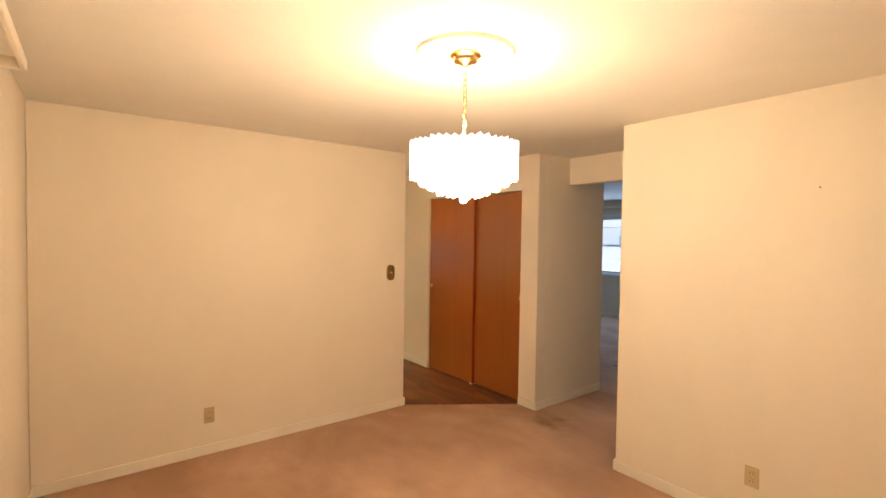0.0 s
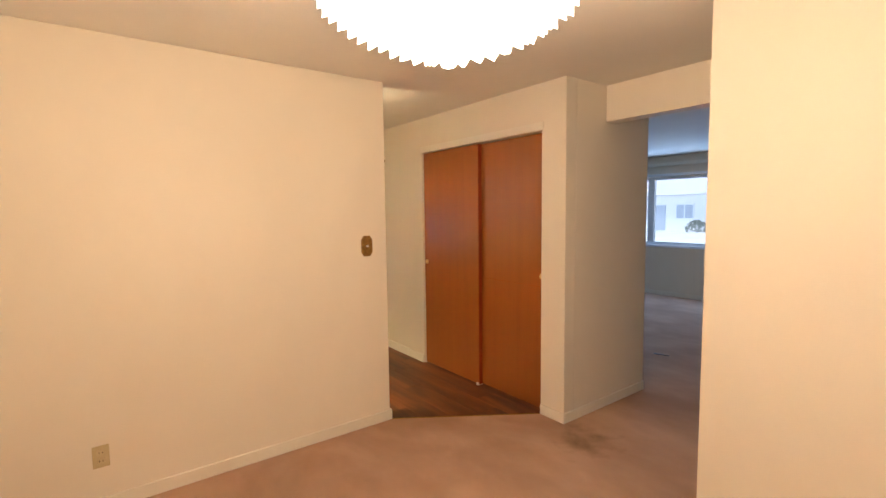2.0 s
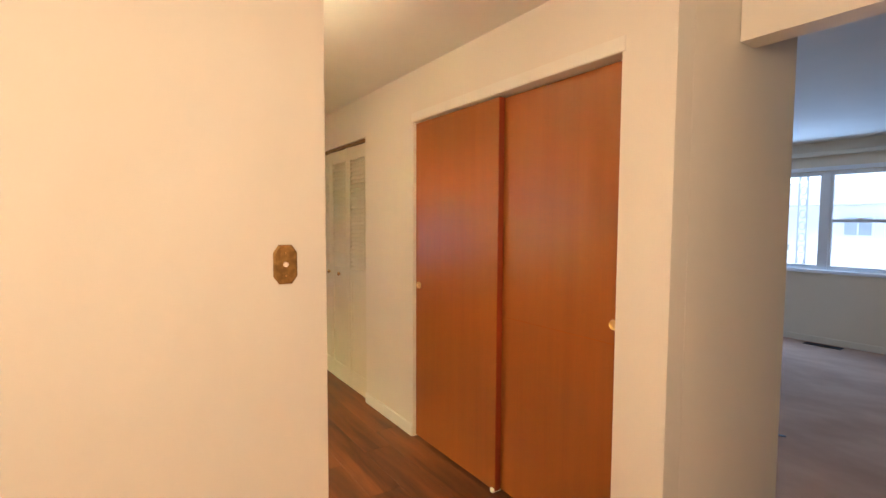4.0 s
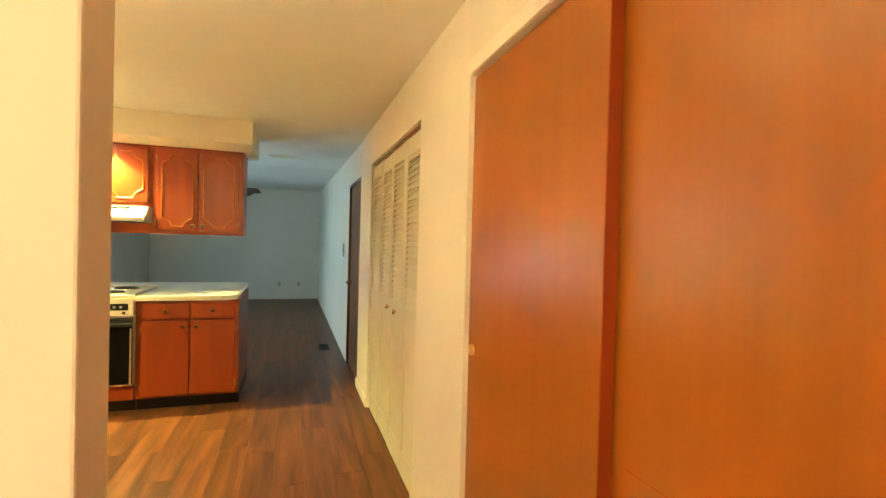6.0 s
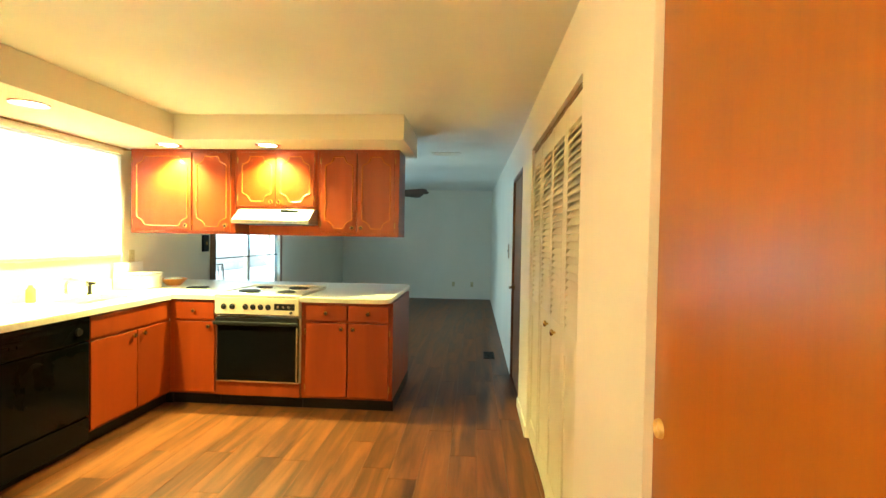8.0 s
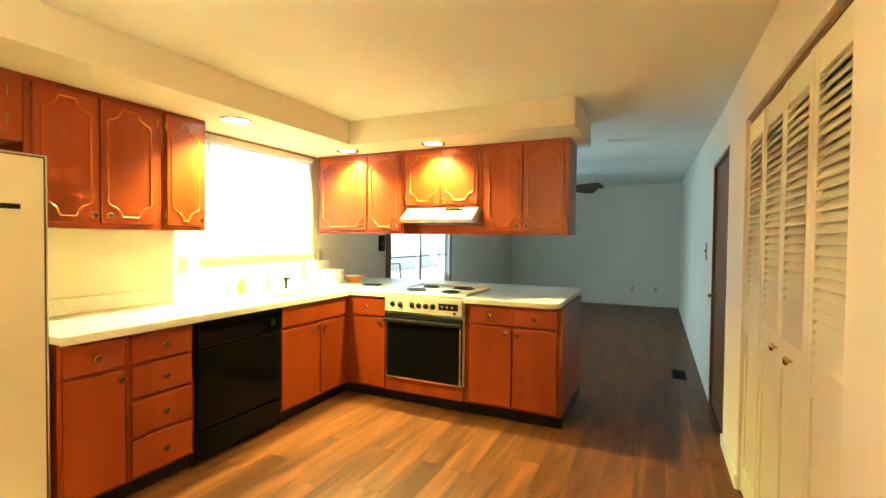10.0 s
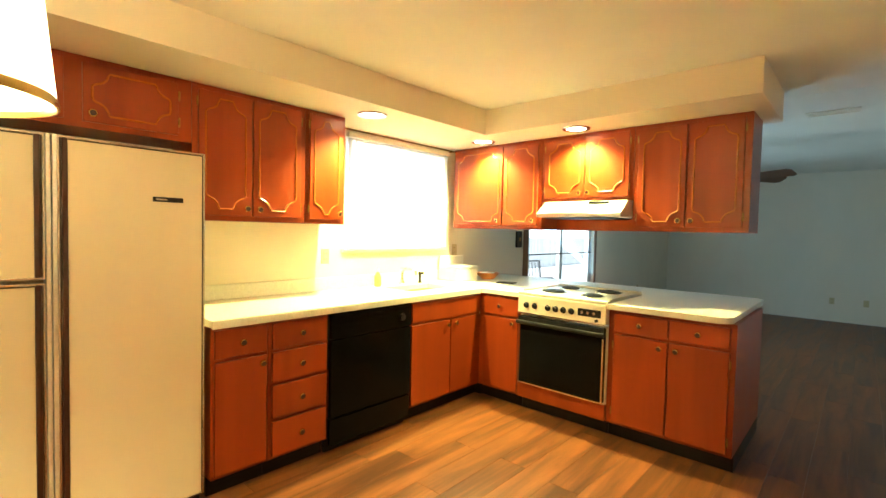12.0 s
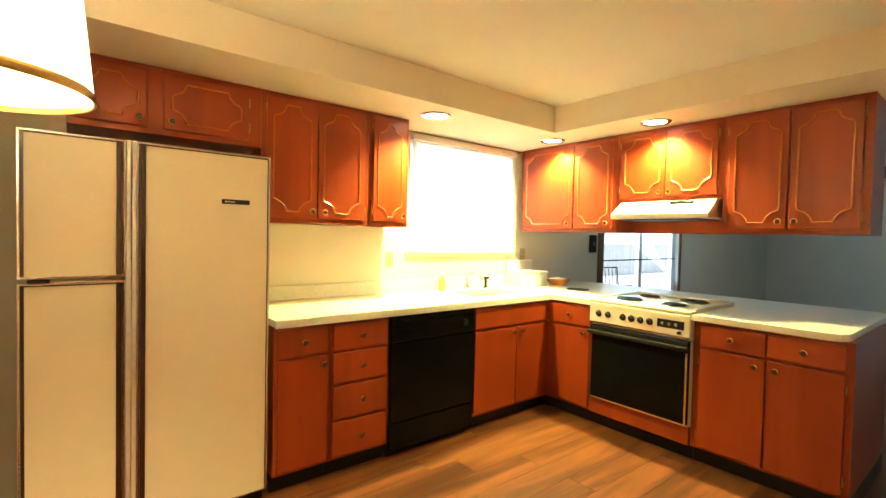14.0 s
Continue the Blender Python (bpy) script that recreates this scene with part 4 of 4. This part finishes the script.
# ---- ceiling fan ----
fn = thing("ceiling_fan", "dark wooden-bladed ceiling fan in the family room", "ceiling fan", pose(-1.70, 7.6, 0))
part("canopy", lathe(B(), [(0.07, 2.51), (0.06, 2.45), (0.02, 2.43), (0.0, 2.43)], 24), "oldbrass", fn, smooth=True)
part("rod", sweep(B(), [(0, 0, 2.44), (0, 0, 2.25)], 0.012), "oldbrass", fn)
part("motor", lathe(B(), [(0, 2.26), (0.09, 2.25), (0.11, 2.21), (0.11, 2.14), (0.06, 2.09), (0, 2.085)], 28), "oldbrass", fn, smooth=True)
for k in range(5):
    a = radians(-23 + 72 * k)
    bm = B()
    prism(bm, [(0.16, -0.055), (0.60, -0.078), (0.645, -0.05), (0.645, 0.05), (0.60, 0.078), (0.16, 0.055)], -0.005, 0.005)
    bmesh.ops.transform(bm, matrix=pose(0, 0, 2.15, 0, 0, math.degrees(a)) @ pose(0, 0, 0, -22), verts=bm.verts)
    bd = part("blade", bm, "walnut", fn, "dark wood blade")
    bm = B()
    box(bm, 0.08, 0.20, -0.015, 0.015, 0.004, 0.010)
    bmesh.ops.transform(bm, matrix=pose(0, 0, 2.15, 0, 0, math.degrees(a)) @ pose(0, 0, 0, -22), verts=bm.verts)
    part("blade_arm", bm, "oldbrass", bd)

# ---- curtain rods ----
for nm, a, b, x, z, xs in (("living", 0.30, 3.20, E - 0.07, 2.29, 1), ("dining", -2.6, -0.17, W + 0.08, 2.375, -1)):
    c_ = thing("traverse_rod", "white metal traverse curtain rod", "curtain rod")
    part("rail", box(B(), x - 0.012, x + 0.012, a, b, z - 0.025, z + 0.025, 0.006), "trim", c_)
    wx = E if xs > 0 else W
    for yy in (a + 0.008, b - 0.008):
        part("end_return", box(B(), min(x + 0.012 * xs, wx), max(x + 0.012 * xs, wx), yy - 0.008, yy + 0.008, z - 0.025, z + 0.025, 0.003), "trim", c_)

# ---- living room window ----
lw = thing("window_living", "white triple window with a fixed centre pane", "window", kind="structure")
X0, X1 = E + 0.03, E + 0.09
bm = B()
for y0, y1, z0, z1 in ((0.422, 0.47, 0.902, 2.088), (1.035, 1.135, 0.902, 2.088), (2.31, 2.41, 0.902, 2.088), (2.97, 3.018, 0.902, 2.088)):
    box(bm, X0, X1, y0, y1, z0, z1, 0.003, 1)
for y0, y1 in ((0.47, 1.035), (1.135, 2.31), (2.41, 2.97)):
    box(bm, X0, X1, y0, y1, 0.902, 0.95, 0.003, 1)
    box(bm, X0, X1, y0, y1, 2.04, 2.088, 0.003, 1)
part("window_frame", bm, "vinyl", lw)
for y0, y1 in ((0.47, 1.035), (2.41, 2.97)):
    bm = B()
    box(bm, X0 + 0.012, X1 - 0.005, y0, y1, 1.475, 1.512)
    for a, b in ((y0, y0 + 0.025), (y1 - 0.025, y1)):
        box(bm, X0 + 0.014, X1 - 0.006, a, b, 0.95, 1.475)
        box(bm, X0 + 0.014, X1 - 0.006, a, b, 1.512, 2.04)
    sa = part("sash", bm, "vinyl", lw)
    part("sash_lock", box(B(), X0 - 0.006, X0 + 0.012, (y0 + y1) / 2 - 0.025, (y0 + y1) / 2 + 0.025, 1.512, 1.525, 0.003), "oldbrass", sa)
for y0, y1 in ((0.47, 1.035), (1.135, 2.31), (2.41, 2.97)):
    gp = part("pane", box(B(), X0 + 0.034, X0 + 0.038, y0, y1, 0.95, 2.04), "glass", lw)
    gp.visible_shadow = False
bm = B()
for y0, y1, z0, z1 in ((0.36, 0.42, 0.86, 2.14), (3.02, 3.08, 0.86, 2.14), (0.42, 3.02, 2.09, 2.14), (0.42, 3.02, 0.86, 0.90)):
    box(bm, E - 0.018, E, y0, y1, z0, z1, 0.003, 1)
part("casing", bm, "vinyl", lw)

# ---- sliding patio door ----
sd = thing("door_patio", "white framed sliding glass patio door", "door", kind="structure")
X0, X1 = W - 0.10, W - 0.04
bm = B()
for y0, y1, z0, z1 in ((6.202, 6.25, 0.032, 2.098), (8.09, 8.138, 0.032, 2.098), (6.25, 8.09, 2.05, 2.098), (6.25, 8.09, 0.032, 0.07), (7.12, 7.20, 0.07, 2.05), (6.25, 6.31, 0.07, 2.05), (8.03, 8.09, 0.07, 2.05)):
    box(bm, X0, X1, y0, y1, z0, z1, 0.003, 1)
part("door_frame", bm, "vinyl", sd)
for y0, y1 in ((6.31, 7.12), (7.20, 8.03)):
    gp = part("pane", box(B(), X0 + 0.03, X0 + 0.034, y0, y1, 0.07, 2.05), "glass", sd)
    gp.visible_shadow = False
part("security_bar", sweep(B(), [(X1 + 0.012, 6.26, 1.16), (X1 + 0.012, 8.08, 1.16)], 0.008), "dark", sd, "dark horizontal bar across the glass")
bm = B()
for y0, y1, z0, z1 in ((6.10, 6.20, 0.0, 2.18), (8.14, 8.20, 0.0, 2.18), (6.20, 8.14, 2.10, 2.18)):
    box(bm, W, W + 0.018, y0, y1, z0, z1, 0.003, 1)
part("casing", bm, "browndoor", sd, "brown wooden casing")

# ---- outside ----
structure("ground", box(B(), -300, 300, -300, 300, -0.5, -0.30), "grass", "pale snow-dusted winter lawn", "ground")
bm = B()
for x in (-70, 90):
    box(bm, x, x + 1, -150, 150, -1, 60)
M["haze"] = glow("overcast_sky_backdrop", (0.82, 0.93, 1.0), 1.1)
structure("backdrop", bm, "haze", "plain bright overcast sky", "sky")
structure("patio", box(B(), -8.0, W - 0.17, 5.0, 12.5, -0.30, -0.06, 0.01), "concrete", "pale concrete patio slab", "patio")
fc = thing("fence", "weathered wooden board fence behind the patio, daylight put into its pale colour", "fence", pose(-13, 8, -0.3))
bdm = None
for k in range(130):
    if bdm is None:
        bdm = part("board", box(B(), -0.01, 0.01, 0.0, 0.145, 0.0, 1.5), "fence", fc)
        bdm.location = (0, 2, 0)
    else:
        o = new("board", bdm.data)
        o.parent = fc
        o.location = (0, 2 + k * 0.16, 0)
for z in (0.3, 1.2):
    part("rail", box(B(), 0.01, 0.05, 2, 22.8, z, z + 0.09), "fence", fc)
pc = thing("patio_chair", "dark metal patio chair on the concrete slab", "chair", pose(-5.1, 9.0, -0.06, 0, 0, 70))
part("seat", box(B(), -0.24, 0.24, -0.22, 0.22, 0.41, 0.43, 0.006), "dark", pc)
for sx in (-0.23, 0.23):
    part("back_leg", sweep(B(), [(sx, 0.30, 0), (sx, 0.22, 0.42), (sx, 0.30, 0.95)], 0.012), "dark", pc)
    part("front_leg", sweep(B(), [(sx, -0.24, 0), (sx, -0.22, 0.62), (sx, -0.10, 0.65), (sx, 0.24, 0.62)], 0.012), "dark", pc)
for k in range(6):
    part("back_slat", sweep(B(), [(-0.2 + 0.08 * k, 0.225, 0.43), (-0.2 + 0.08 * k, 0.298, 0.92)], 0.007, n=6), "dark", pc)
part("top_rail", sweep(B(), [(-0.23, 0.30, 0.95), (0.23, 0.30, 0.95)], 0.012), "dark", pc)
hs = thing("neighbour_house", "white single-storey house across the lawn", "house", pose(34, 14, -0.3))
part("wall", box(B(), 0, 8, -9, 9, 0, 2.9), "siding", hs)
bm = B()
vs = [bm.verts.new(p) for p in ((-0.6, -9.6, 2.9), (8.6, -9.6, 2.9), (8.6, 9.6, 2.9), (-0.6, 9.6, 2.9), (4, -9.6, 4.6), (4, 9.6, 4.6))]
for f in ((0, 3, 5, 4), (1, 2, 5, 4), (0, 1, 4), (2, 3, 5), (0, 1, 2, 3)):
    bm.faces.new([vs[k] for k in f])
part("roof", bm, "roof", hs, "snow-dusted roof")
for y in (-6.5, -2.0, 1.5, 5.5):
    wn_ = part("window", box(B(), -0.05, 0.02, y - 0.7, y + 0.7, 1.0, 2.2), "vinyl", hs)
    for a in (-0.62, 0.04):
        part("pane", box(B(), -0.07, -0.04, y + a, y + a + 0.58, 1.08, 2.12), "plate_glass", wn_)
part("door", box(B(), -0.06, 0.02, 3.0, 3.9, 0.1, 2.1), "plate_glass", hs)
for k in range(2):
    bu = thing("shrub", "low dark evergreen shrub before the house", "shrub", pose(33.0, 11.5 + k * 2.6, -0.3), "house shrubs")
    bm = B()
    rnd = random.Random(k)
    for j in range(260):
        a, u, rr = rnd.uniform(0, 6.28), rnd.uniform(0, 1), rnd.uniform(0.75, 1.05)
        p = Vector((0.6 * rr * math.cos(a) * math.cos(u * 1.5), 0.9 * rr * math.sin(a) * math.cos(u * 1.5), 0.1 + 0.8 * rr * math.sin(u * 1.5)))
        q = Euler((rnd.uniform(0, 6), rnd.uniform(0, 6), rnd.uniform(0, 6))).to_matrix()
        bm.faces.new([bm.verts.new(p + q @ Vector(c)) for c in ((-0.07, -0.04, 0), (0.07, -0.04, 0), (0.07, 0.04, 0.02), (-0.07, 0.04, 0))])
    part("crown", bm, "leaf", bu)
    part("trunk", cyl(B(), Matrix(), 0.06, 0.03, 0.5, 8), "fence", bu)

po = thing("porch_post", "openwork wrought iron porch post in pale paint", "post", pose(8.5, 2.275, -0.3))
for yy in (-0.065, 0.065):
    part("upright", box(B(), -0.011, 0.011, yy - 0.011, yy + 0.011, 0.0, 3.0, 0.002, 1), "plate_glass", po)
for k in range(13):
    part("scroll", sweep(B(), [(0, 0.046 * math.cos(a), 0.25 + 0.21 * k + 0.075 * math.sin(a)) for a in [2 * math.pi * j / 14 for j in range(14)]], 0.007, closed=True, n=6), "plate_glass", po)
part("base_plate", box(B(), -0.06, 0.06, -0.11, 0.11, 0.0, 0.02, 0.003, 1), "plate_glass", po)

# ---- floor planks ----
PWID, PLEN = 0.1825, 1.22
bm = B()
box(bm, 0.0004, PWID - 0.0004, 0.0004, PLEN - 0.0004, -0.008, 0, 0.0008, 1)
plank = part("plank", bm, "plank", floor)
meshes = {}
offs = random.Random(7)
first = True
for i in range(21):
    x = W + i * PWID
    y = 0.0 - offs.uniform(0, PLEN)
    while y < N:
        y0, y1 = max(y, 0.02), min(y + PLEN, N)
        if y1 - y0 > 0.05:
            full = y1 - y0 > PLEN - 0.001
            if full:
                ob = plank if first else new("plank", plank.data)
                first = False
            else:
                ob = part("plank", box(B(), 0.0008, PWID - 0.0008, 0.0008, y1 - y0 - 0.0008, -0.008, 0, 0.0012, 1), "plank")
            ob.parent = floor
            ob.location = (x, y0, 0)
        y += PLEN
